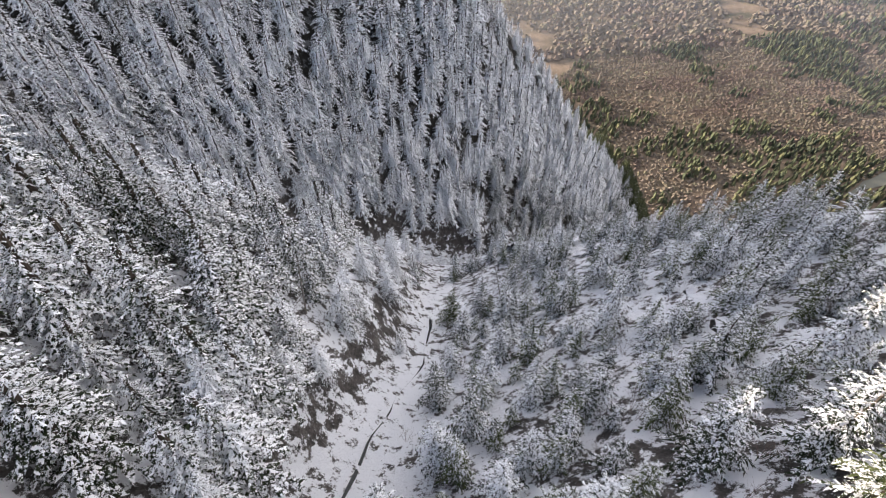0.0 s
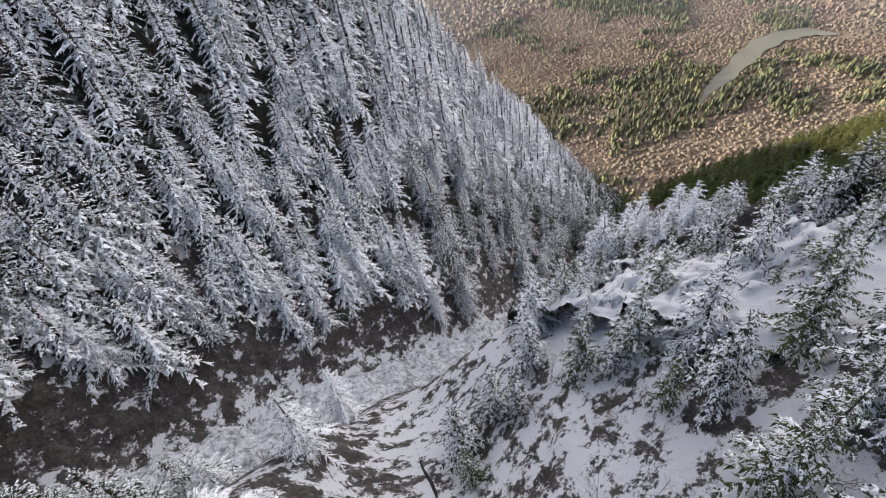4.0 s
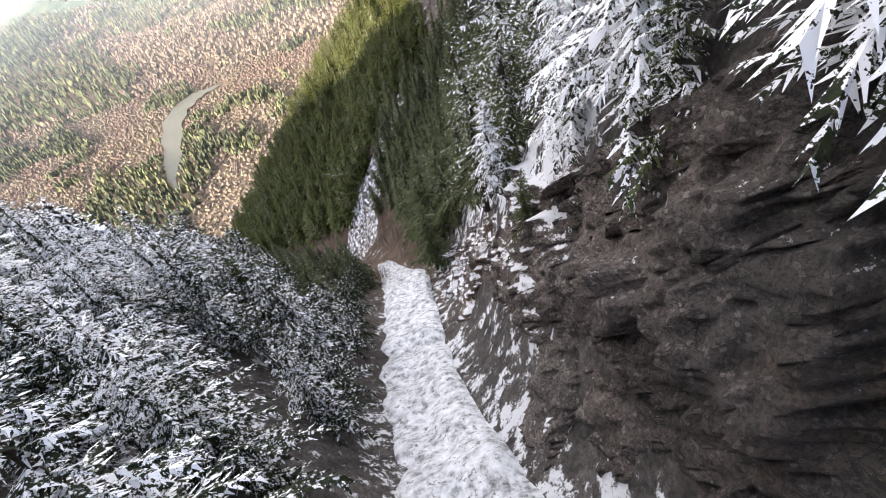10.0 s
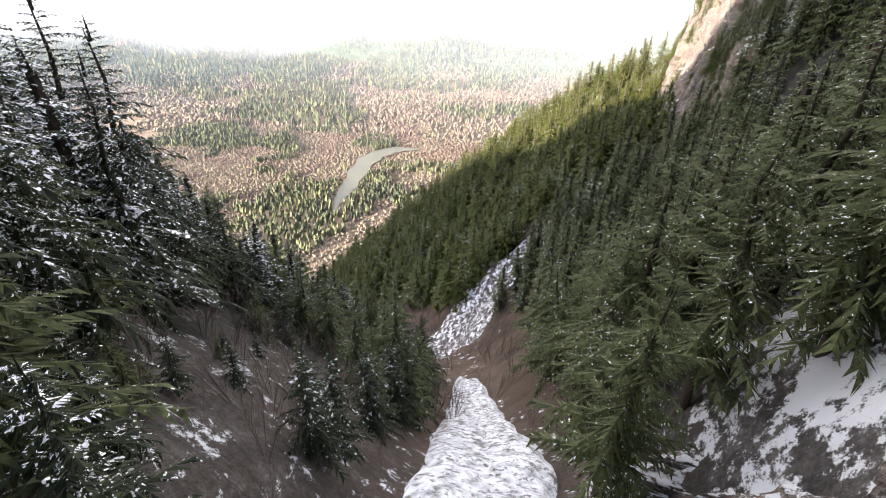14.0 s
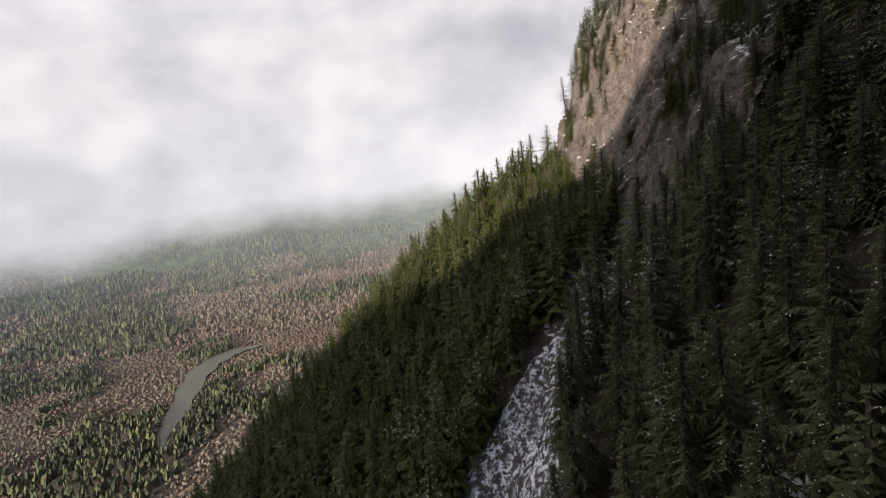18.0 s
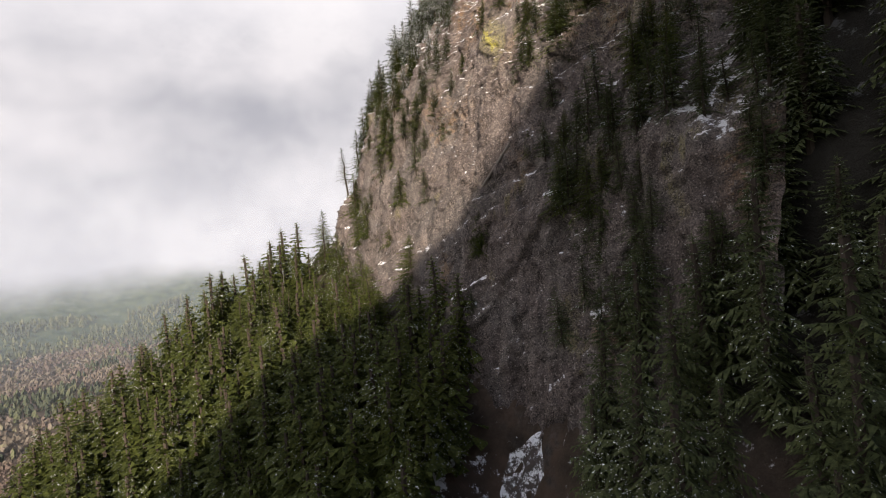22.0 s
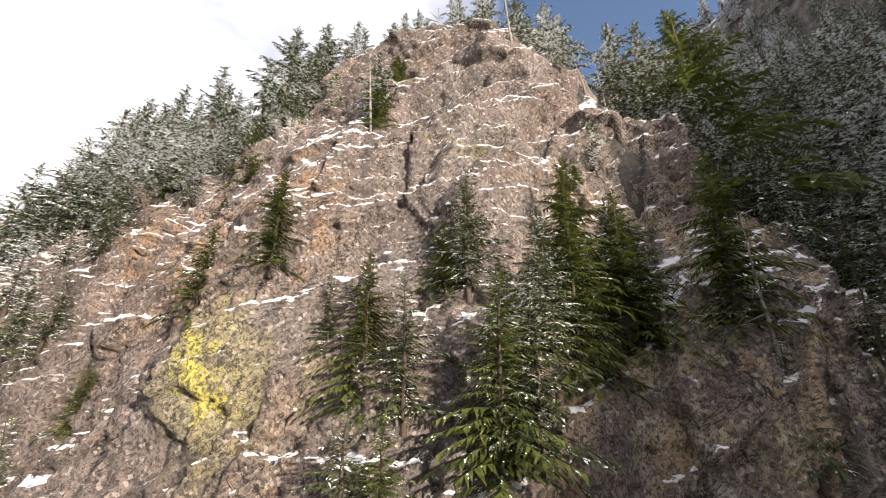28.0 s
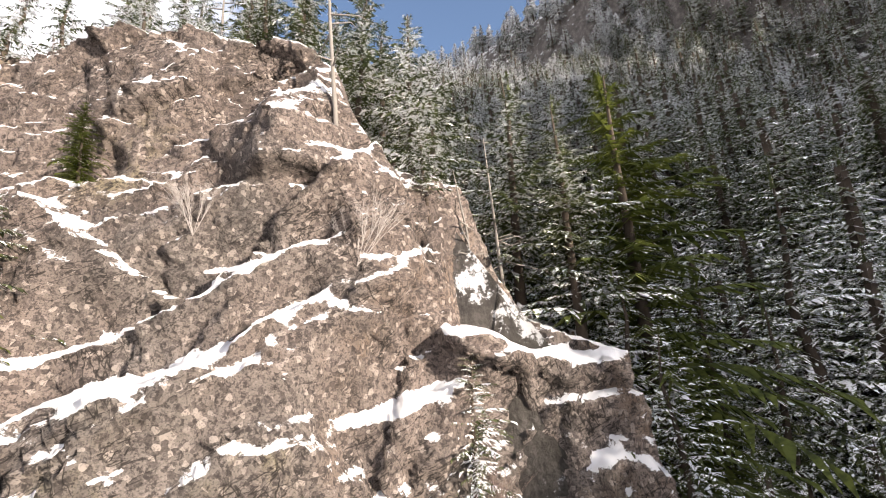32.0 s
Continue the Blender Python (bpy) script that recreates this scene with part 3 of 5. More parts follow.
def build_couloir_snow():
    """Patchy snow over scree in the couloir below the cliff."""
    line = np.array([(262, 93), (252, 109), (243, 122), (235, 132), (223, 142), (208, 152)], float)
    t = np.linspace(0, 5, 70)
    x, y = np.interp(t, np.arange(6), line[:, 0]), np.interp(t, np.arange(6), line[:, 1])
    half = np.interp(t, [0, 1, 2.5, 4, 5], [2.5, 4.5, 8.0, 11.0, 8.0])
    k = np.linspace(-1, 1, 24)
    px = x[:, None] + half[:, None] * k * (1 + 0.3 * fbm(x, y, 6, 2, 47))[:, None]
    py = y[:, None] + 0.6 * half[:, None] * k
    pz = land(px, py) + 0.45 * (1 - k**4) - 0.1 + 0.5 * fbm(px, py, 2.2, 3, 48)
    v = np.stack([px.ravel(), py.ravel(), pz.ravel()], 1)
    ob = new("couloir_snow", mesh_from("couloir_snow", v, grid_faces(70, 24), [M_SCREE], None, True))
    tagged(ob, "patchy snow over dark scree in a couloir", "snow", kind="structure")


build_couloir_snow()


def build_stream():
    """The narrow dark run of water in the side stream's snow."""
    d = dense([s for s in STREAM if s[1] > -70], 1.5)
    w = 0.08 + 0.42 * fbm(d[:, 0], d[:, 1], 6, 2, 41)
    w = np.maximum(w, 0.01)
    wob = 1.3 * fbm(d[:, 0], d[:, 1], 8, 2, 42)
    rows = []
    for k in (-1, 1):
        px, py = d[:, 0] - d[:, 8] * (wob + w * k), d[:, 1] + d[:, 7] * (wob + w * k)
        rows.append(np.stack([px, py, land(px, py) + 0.12], 1))
    v = np.stack(rows, 1).reshape(-1, 3)
    ob = new("stream", mesh_from("stream", v, grid_faces(len(d), 2), [M_WET], None, True))
    tagged(ob, "narrow dark mountain stream cutting through snow", "stream", kind="structure")


build_stream()


# ---- cliffs ----
def rock_sheet(name, us, vs, place, mats, label):
    """A rock face as a sheet of points place(u, v), broken into blocks and ledges."""
    gu, gv = np.meshgrid(us, vs, indexing="ij")
    p = place(gu, gv)
    v = np.stack([a.ravel() for a in p], 1)
    ob = new(name, mesh_from(name, v, grid_faces(len(us), len(vs)), mats, None, True))
    return tagged(ob, label, "cliff", kind="structure")


def blocky(u, v, size, seed):
    """Stepped offsets of jointed blocks, slanting to one side."""
    a = u + 0.45 * v + 1.2 * fbm(u, v, size * 1.5, 2, seed + 3)
    b = v - 0.25 * u + 1.0 * fbm(u, v, size * 1.5, 2, seed + 4)
    i, j = np.floor(a / size), np.floor(b / (size * 1.4))
    h = np.sin(i * 91.7 + j * 47.3 + seed * 13.1) * 9301.17
    return h - np.floor(h)


def facets(u, v, size, seed):
    """Uneven broken facets: each cell of a jittered lattice has its own height and tilt."""
    u, v = u / size, v / size
    iu, iv = np.floor(u), np.floor(v)
    best, out = np.full(np.shape(u), 9.0), np.zeros(np.shape(u))

    def h(i, j, k):
        w = np.sin(i * 127.1 + j * 311.7 + (seed + k) * 74.7) * 43758.5453
        return w - np.floor(w)

    for di in (-1, 0, 1):
        for dj in (-1, 0, 1):
            i, j = iu + di, iv + dj
            du, dv = u - i - h(i, j, 0), v - j - h(i, j, 1)
            d = du * du + dv * dv
            near = d < best
            best = np.where(near, d, best)
            out = np.where(near, h(i, j, 2) - 0.5 + 0.9 * (h(i, j, 3) - 0.5) * du + 0.9 * (h(i, j, 4) - 0.5) * dv, out)
    return out


def ledges(u, v, period, amp, slant, seed):
    """Benches that slant up to one side: each bulges upwards and then steps back."""
    b = v + slant * u + period * 0.9 * fbm(u, v, period * 2.2, 3, seed) + 0.5 * fbm(u, v, 1.6, 2, seed + 1)
    f = b / period - np.floor(b / period)
    k = np.clip(0.75 + 1.1 * fbm(u, v, period * 2.6, 2, seed + 2), 0.0, 1.5)
    return amp * k * f**1.3


# shelves of the great cliff that hold snow: x and z at both ends, depth, height over which the rock closes again
SHELVES = [
    (270, 165.6, 261, 169.9, 1.7, 5), (270, 168.2, 263.5, 170.6, 1.1, 4), (264.4, 162.6, 260, 163.2, 1.3, 5), (261.2, 165.4, 257.2, 166.8, 1.1, 4),
    (265.8, 170.7, 261, 172.0, 0.8, 3), (257, 168.9, 251, 167.2, 2.4, 9), (283, 167.6, 276, 171.6, 2.2, 7), (326, 146.6, 300, 148.2, 2.2, 9),
    (261.5, 161.4, 258, 162.0, 0.9, 4), (271, 158.2, 266, 159.4, 0.9, 5), (276, 150.6, 268, 154.0, 0.7, 5), (290, 141, 280, 146, 1.0, 7),
    (309, 110, 294, 116, 2.0, 9), (262, 139, 253, 143, 1.2, 7), (257, 151, 250, 153.5, 1.3, 7), (274, 119, 262, 126, 1.4, 8), (283, 104, 272, 111, 1.6, 8),
    (280, 160, 274, 163, 0.9, 5), (301, 130, 291, 135, 1.1, 6), (268, 176.8, 263, 178.4, 0.8, 4), (276, 173.6, 270, 175.2, 0.9, 4),
]


def shelves(u, z):
    """Steps back in the rock along each shelf; the rock closes again above it."""
    out = np.zeros(np.shape(u))
    for x0, z0, x1, z1, deep, tall in SHELVES:
        k = (u - x0) / (x1 - x0)
        line = z0 + (z1 - z0) * k + 0.7 * fbm(u, u * 0, 2.6, 3, int(z0))
        h = z - line
        win = sstep(k, -0.12, 0.12) * (1 - sstep(k, 0.88, 1.12)) * (0.65 + 0.5 * fbm(u, z * 0, 1.9, 2, int(x0)))
        out = out - deep * win * sstep(h, 0.0, 0.45) * (1 - sstep(h, 0.6, tall)) + 0.35 * deep * win * sstep(h, -3.0, -0.3) * (1 - sstep(h, -0.2, 0.3))
    return out


def cracks(u, v, size, seed):
    """Narrow joints between slabs, most of them upright."""
    a = u / size + 0.9 * fbm(u, v, size * 2.5, 3, seed)
    f = np.abs(a - np.floor(a) - 0.5) * size
    return np.exp(-((f / 0.22) ** 2)) * sstep(fbm(u, v, size * 2, 2, seed + 1), -0.1, 0.3)


def main_cliff(u, v):
    """u along the face (metres of x), v the height above 78 m; past the upper edge the rock turns back level."""
    top = cliff_top(u) + 0.5 * facets(u, u * 0, 2.3, 41)
    over = np.maximum(78 + v - top, 0.0)
    z = np.minimum(78 + v, top) + 0.25 * (1 - np.exp(-over / 2.0))
    y = face_line(z) - (2.9 + 2.3 * (1 - sstep(z, 160, 170))) * sstep(-u, -265, -255) * sstep(z, 124, 142) - 1.6 * sstep(-u, -257, -253) * sstep(z, 150, 158) - 5 * sstep(-u, -249, -240) * sstep(z, 124, 138) - 6 * sstep(u, 306, 332)
    # the great slab with the yellow lichen stands proud; a chimney beside it
    y = y + 3.2 * np.exp(-(((u - 275) / 5.0) ** 2 + ((z - 160) / 9.0) ** 2))
    a, b = u + 0.35 * z, 0.8 * z - 0.3 * u
    out = 1.4 * fbm(u, z, 20, 3, 51) + 1.1 * facets(a, b, 9.0, 2) + 0.85 * facets(a, b, 4.0, 5) + (0.9 * (blocky(u, 0.12 * z, 2.4, 27) - 0.5) + 0.5 * (blocky(u + 0.1 * z, 0.1 * z, 1.0, 29) - 0.5)) * (1 - sstep(z, 140, 152)) + 0.30 * facets(a, 1.2 * b, 1.7, 8) + 0.16 * facets(a, b, 0.9, 9) + shelves(u, z)
    out = out + ledges(u, z, 2.1, 0.34, 0.45, 63) + ledges(u, z, 0.9, 0.16, 0.55, 66)
    out = out + ledges(u, z, 7.0, 0.45, 0.5, 61) + 0.16 * fbm(u, z, 1.5, 4, 55) + 0.10 * fbm(u, z, 0.5, 2, 56) - 0.6
    out = out - 0.4 * cracks(u, z, 4.4, 91) - 0.25 * cracks(z + 0.4 * u, u, 5.0, 93)
    out = out - 0.5 * np.exp(-(((u - 262 - 0.3 * (z - 140)) / 2.0) ** 2)) * (1 - sstep(z, 150, 160)) + 0.4 * np.exp(-(((u - 252) / 2.4) ** 2)) * sstep(z, 118, 140) * (1 - sstep(z, 164, 168))
    # upright columns on the western pillar
    out = out + 0.8 * (blocky(1.0 * u, 0.10 * z, 0.9, 23) - 0.5) * sstep(-u, -258, -254) * (1 - sstep(z, 163, 168))
    # the overhanging block under the summit
    out = out + 1.5 * np.exp(-(((u - 262.8) / 1.8) ** 2)) * sstep(z, 174.4, 175.0) * (1 - sstep(z, 176, 182))
    return u + 0.3 * fbm(u, z, 2.3, 2, 58), y + out - 7.0 * (1 - np.exp(-over / 4.0)), z + 0.3 * fbm(u, z + over, 3.0, 2, 57) + (0.9 * facets(u, over, 1.7, 44) + 0.5 * facets(u, over, 0.7, 45)) * sstep(over, 0.1, 1.2) * (1 - sstep(over, 9, 14))


cliff_u = np.concatenate([np.arange(234, 246, 0.5), np.arange(246, 283, 0.19), np.arange(283, 338, 0.48)])
cliff_v = np.concatenate([np.arange(0, 60, 0.4), np.arange(60, 110.5, 0.17)])
rock_sheet("main_cliff", cliff_u, cliff_v, main_cliff, [M_CLIFF], "tall brown jointed rock cliff with yellow lichen and snow ledges")


def gorge_height(u):
    """Height of the ravine's right wall above the bed."""
    return np.interp(u, [36, 52, 58, 63, 68, 80, 91, 100, 112, 120, 138, 158], [4, 16, 27, 36, 29, 27, 24.5, 25.5, 20.5, 18, 11, 4])


def gorge_wall(u, v):
    """The broken wall on the ravine's right bank, undercut at its foot, and the crags above it."""
    line = np.array([s[:3] for s in RAVINE[2:9]], float)
    gy, gz = np.interp(u, line[:, 0], line[:, 1]), np.interp(u, line[:, 0], line[:, 2])
    tall = gorge_height(u) * (1 + 0.12 * fbm(u, u * 0, 9, 3, 79))
    f = np.minimum(v / 32.0, 1.0)
    over = np.maximum(v - 32.0, 0.0)
    z = gz + f * tall
    cave = 3.0 * np.exp(-(((f - 0.36) / 0.20) ** 2)) * np.exp(-(((u - 92) / 12.0) ** 2))
    lean = np.interp(u, [36, 52, 62, 70, 80, 95, 104, 116], [6, 9, 11, 9.5, 8, 7.8, 10, 12.6])
    y = gy - 5.6 - lean * f**1.2 - cave - 0.75 * over
    a, b = u + 0.3 * z, z - 0.35 * u
    out = 1.8 * fbm(u, z, 11, 3, 71) + 1.5 * facets(a, b, 6.0, 12) + 0.8 * facets(a, b, 2.7, 18) + 0.75 * facets(a, b, 1.2, 14) + 0.4 * facets(a, b, 0.65, 15) + 0.4 * fbm(u, z, 1.2, 3, 75) - 0.5
    y = y + out * (1 - 0.7 * sstep(over, 0, 6))
    top = land(u, y) + 2.8
    z = np.where(over > 0, z + (np.maximum(top, z) - z) * sstep(over, 0, 9), z)
    a, b = u + 0.4 * y, y - 0.2 * u
    crag = 2.8 * facets(a, b, 5.5, 31) + 1.5 * facets(a, b, 2.4, 33) + 0.7 * facets(a, b, 1.1, 35)
    z = z + crag * sstep(over, 0, 5) * (1 - sstep(over, 38, 46)) - 2.5 * sstep(over, 38, 48) + 0.4 * fbm(u, v, 2.2, 2, 77)
    return u + 0.5 * fbm(u, z, 1.7, 2, 78), y, z


rock_sheet("gorge_wall", np.arange(36, 158, 0.36), np.arange(0, 80.2, 0.30), gorge_wall, [M_GORGE], "dark undercut ravine wall of broken rock dusted with snow")


def build_pinnacle():
    """The broken rock tower that stands before the wooded flank, with a snowy head."""
    a = np.linspace(0, 2 * math.pi, 61)[:-1]
    h = np.concatenate([np.linspace(0, 1, 90), [1.0]])
    ga, gh = np.meshgrid(a, h, indexing="ij")
    u, z = ga * 5.0, 92 + 32.5 * gh
    ca, sa = np.cos(ga), np.sin(ga)
    cu, cv = 6 * ca + 3 * sa, z + 2 * sa
    rad = (7.5 - 3.6 * gh) * (1 - 0.10 * (np.abs(np.sin(2 * ga)))) + 1.3 * (blocky(cu, cv, 3.2, 7) - 0.5) + 0.6 * (blocky(cu, cv, 1.3, 9) - 0.5) + 0.5 * fbm(cu, cv, 1.4, 3, 15)
    rad[:, -1] = 0.02
    x, y = 242.5 + rad * ca * 0.9, 81.0 + rad * sa
    z = z + 0.5 * fbm(x, y, 1.5, 2, 17) * (gh > 0.9)
    n = len(h)
    i, j = np.meshgrid(np.arange(60), np.arange(n - 1), indexing="ij")
    p, q = (i * n + j).ravel(), (((i + 1) % 60) * n + j).ravel()
    ob = new("rock_pinnacle", mesh_from("rock_pinnacle", np.stack([x.ravel(), y.ravel(), z.ravel()], 1), np.stack([p, q, q + 1, p + 1], 1), [M_CLIFF], None, True))
    tagged(ob, "jointed brown rock tower with snow on its head", "cliff", kind="structure")


build_pinnacle()


# ---- trees ----
def trunk_mesh(h, r, sides=6, rings=5, lean=0.0, rng=None):
    v, f = [], []
    for i in range(rings + 1):
        t = i / rings
        rr = r * (1 - t) ** 0.8 + 0.015
        ox = lean * h * t * t + (rng.normal() * 0.02 * h * t if rng else 0)
        for k in range(sides):
            a = 2 * math.pi * k / sides
            v.append((ox + rr * math.cos(a), rr * math.sin(a), h * t - (0.5 if i == 0 else 0)))
    for i in range(rings):
        for k in range(sides):
            a, b = i * sides + k, i * sides + (k + 1) % sides
            f += [(a, b, b + sides), (a, b + sides, a + sides)]
    return np.array(v), np.array(f)


def frond(az, zb, ln, wd, droop, lift, n):
    """One drooping branch: a serrated spray of needles either side of a bent spine."""
    t = np.linspace(0, 1, n + 1)
    spine = np.stack([ln * t, 0 * t, ln * (lift * t - droop * t * t)], 1)
    v = [spine]
    f = []
    m = n + 1
    left, right = [], []
    for k in range(n):
        tk = (t[k] + t[k + 1]) / 2 + 0.14
        w = wd * (1 - 0.72 * t[k]) * (0.5 + 0.8 * ((k * 7 + int(az * 10)) % 5) / 5)
        zz = ln * (lift * tk - droop * tk * tk) - 0.55 * w
        w2 = wd * (1 - 0.72 * t[k]) * (0.5 + 0.8 * ((k * 3 + int(az * 17)) % 5) / 5)
        left.append((ln * min(tk + 0.03 * (k % 3), 1.05), w, zz))
        right.append((ln * min(tk + 0.03 * ((k + 1) % 3), 1.05), -w2, zz))
        f += [(k, k + 1, m + k), (k, m + n + k, k + 1)]
    v = np.concatenate([spine, left, right])
    c, s = math.cos(az), math.sin(az)
    v = np.stack([v[:, 0] * c - v[:, 1] * s, v[:, 0] * s + v[:, 1] * c, v[:, 2] + zb], 1)
    return v, np.array(f)


def join(parts):
    vs, fs, off = [], [], 0
    for v, f in parts:
        vs.append(v)
        fs.append(f + off)
        off += len(v)
    return np.concatenate(vs), np.concatenate(fs)


def crown_mesh(rng, h, r, count, n, bare=0.12, droop=0.45, ragged=0.25, wide=1.0):
    """A conifer's crown: whorls of fronds that shorten towards the tip, with gaps."""
    parts = []
    for i in range(count):
        t = bare + (1 - bare) * ((i + rng.random()) / count) ** 0.9
        ln = r * (1 - t) ** 0.75 * (1 - ragged + 2 * ragged * rng.random()) + 0.02 * h
        if rng.random() < 0.06:
            continue
        wd = wide * (ln * (0.20 + 0.14 * rng.random()) + 0.010 * h)
        parts.append(frond(i * 2.399 + rng.normal() * 0.3, t * h, ln, wd, droop * (0.7 + 0.6 * rng.random()) * (1 - 0.6 * t), 0.28 * t + 0.05, n))
    tip = np.array([(0.007 * h * math.cos(a), 0.007 * h * math.sin(a), 0.93 * h) for a in (0, 2.1, 4.2)] + [(0, 0, h * 1.03)])
    parts.append((tip, np.array([(0, 1, 3), (1, 2, 3), (2, 0, 3)])))
    return join(parts)


rng = np.random.default_rng(7)


class TreeKind:
    """Templates of one kind of conifer: near ones with a trunk and a crown, far ones joined."""

    def __init__(self, h, r, count, n, bare, droop, ragged, fol, variants=4):
        self.h, self.near = h, []
        for _ in range(variants):
            tv, tf = trunk_mesh(h * 0.97, 0.020 * h, 7, 6, rng.normal() * 0.02, rng)
            cv, cf = crown_mesh(rng, h, r, count, n, bare, droop, ragged)
            self.near.append((mesh_from("trunk", tv, tf, [M_BARK], None, True), mesh_from("crown", cv, cf, [fol])))


def forest(name, pts, heights, label, fol, kind_args, variants=6, category="forest", spread=1.75):
    """Many trees too far or too many to count, joined into one mesh."""
    temps = []
    for _ in range(variants):
        count, n, rad, bare, droop, ragged = kind_args
        if n == 3:
            count, n = int(count * 1.5), 2
        cv, cf = crown_mesh(rng, 1.0, rad, count, n, bare, droop, ragged, spread)
        tv, tf = trunk_mesh(0.95, 0.009, 5, 2)
        v, f = join([(tv, tf), (cv, cf)])
        temps.append((v, f, np.r_[np.zeros(len(tf), int), np.ones(len(cf), int)]))
    vs, fs, ms, off = [], [], [], 0
    for (x, y, z), h in zip(pts, heights):
        v, f, m = temps[rng.integers(variants)]
        a, w = rng.random() * 6.283, 0.85 + 0.35 * rng.random()
        c, s = math.cos(a) * h * w, math.sin(a) * h * w
        lx, ly = rng.normal() * 0.03, rng.normal() * 0.03
        vs.append(np.stack([v[:, 0] * c - v[:, 1] * s + v[:, 2] * h * lx + x, v[:, 0] * s + v[:, 1] * c + v[:, 2] * h * ly + y, v[:, 2] * h + z - 0.3], 1))
        fs.append(f + off)
        ms.append(m)
        off += len(v)
    ob = new(name, mesh_from(name, np.concatenate(vs), np.concatenate(fs), [M_BARK, fol], np.concatenate(ms)))
    return tagged(ob, label, category, kind="stuff")


def scatter(x0, x1, y0, y1, gap, keep, seed):
    """Jittered grid points on the land for which keep(x, y, z) holds."""
    g = np.random.default_rng(seed)
    gx, gy = np.meshgrid(np.arange(x0, x1, gap), np.arange(y0, y1, gap), indexing="ij")
    x = gx.ravel() + (g.random(gx.size) - 0.5) * gap * 0.95
    y = gy.ravel() + (g.random(gx.size) - 0.5) * gap * 0.95
    z = land(x, y)
    k = keep(x, y, z)
    return np.stack([x[k], y[k], z[k]], 1)


def bed(x, y):
    """Distance to the ravine's bed or the stream."""
    d = np.full(np.shape(x), 1e9)
    for s in STATIONS:
        d = np.minimum(d, np.hypot(x - s[0], y - s[1]))
    return d


def left_bank(x, y):
    """True on the ravine's left (northern) side."""
    line = np.array([s[:2] for s in RAVINE], float)
    return y > np.interp(x, line[:, 0], line[:, 1])


# the open lane down the ravine and over its mouth: x, y and the height of its free space
LANE = [(80, 121, 158), (100, 123, 140), (117, 126, 129), (128, 135, 119), (138, 144, 111), (147, 146, 109), (182, 149, 107), (215, 140, 110)]


def off_way(x, y):
    """Distance from the open lane down the ravine and over its mouth."""
    line = np.array(LANE, float)[:, :2]
    d = np.full(np.shape(x), 1e9)
    for a, b in zip(line[:-1], line[1:]):
        for t in np.linspace(0, 1, 12):
            d = np.minimum(d, np.hypot(x - a[0] - (b[0] - a[0]) * t, y - a[1] - (b[1] - a[1]) * t))
    return d


R = np.random.default_rng(21)
pts = scatter(-95, 185, 108, 215, 3.6, lambda x, y, z: left_bank(x, y) & (bed(x, y) > 9) & ~((x > 40) & (x < 128) & (bed(x, y) < 22)) & (off_way(x, y) > 9) & (z > -60) & (fbm(x, y, 14, 2, 90) > -0.8), 1)
near = (pts[:, 0] < 80) & (pts[:, 1] < 152)
forest("left_slope_forest", pts[~near], np.where(pts[~near][:, 1] > 170, 0.72, 1.0) * (8.5 + 7 * R.random(int((~near).sum()))), "dense conifer forest laden with fresh snow on steep slope", M_FOL_HEAVY, (62, 3, 0.24, 0.06, 0.6, 0.45), spread=1.05)
forest("lower_bank_forest", pts[near], 8.5 + 7 * R.random(int(near.sum())), "snow-laden conifers above the ravine's left bank", M_FOL_HEAVY, (96, 4, 0.25, 0.05, 0.65, 0.45), spread=1.0)
pts = scatter(-95, 2, -40, 112, 4.8, lambda x, y, z: (bed(x, y) > 5) & (x < -6 - 0.05 * (100 - y)) & (fbm(x, y, 14, 2, 91) > -0.35), 2)
forest("upper_slope_forest", pts, 9 + 9 * R.random(len(pts)), "snow-covered conifers on the upper slope", M_FOL, (90, 4, 0.25, 0.06, 0.6, 0.4), spread=1.0)
pts = scatter(95, 258, -90, 172, 5.2, lambda x, y, z: (bed(x, y) > np.where(x < 165, 22, 14)) & ~left_bank(x, y) & (x > 100) & ~((x > 222) & (y > 36) & (y < 90)) & (np.abs(x - couloir_x(y)) > np.where(y > 125, 12, 9)) & ~((x > couloir_x(y)) & (y > 84)) & (y > -60 - 0 * x) & ~((y > 135) & (x > 205)) & ~((x < 172) & (y > 118)), 3)
near = (pts[:, 0] > 192) & (pts[:, 1] > 62)
forest("shaded_side_forest", pts[~near], 12 + 8 * R.random(int((~near).sum())), "tall dark green conifers on the shaded mountainside", M_FOL_DRY, (34, 3, 0.21, 0.10, 0.45, 0.4))
forest("couloir_side_forest", pts[near], 12 + 8 * R.random(int(near.sum())), "tall dark green conifers beside the couloir", M_FOL_DRY, (84, 6, 0.20, 0.10, 0.45, 0.45))
pts = scatter(215, 372, 92, 262, 4.5, lambda x, y, z: (x > couloir_x(y) + np.where(y > 120, 14, 10)) & (bed(x, y) > 12), 4)
forest("spur_forest", pts, 11 + 7 * R.random(len(pts)), "green conifers along the sunlit spur", M_FOL_SUN, (44, 3, 0.29, 0.03, 0.45, 0.4), spread=1.6)
pts = scatter(150, 330, 160, 330, 5.0, lambda x, y, z: left_bank(x, y) & (bed(x, y) > 16) & (z > -150), 5)
forest("lower_slope_forest", pts, 9 + 7 * R.random(len(pts)), "dark conifers at the mountain's foot", M_FOL_DRY, (36, 3, 0.24, 0.05, 0.4, 0.3))
pts = scatter(180, 345, -70, 50, 5.4, lambda x, y, z: (y < 44) & ~((x < 250) & (y > 36)), 6)
back = (pts[:, 1] < 22) & (pts[:, 0] < 262)
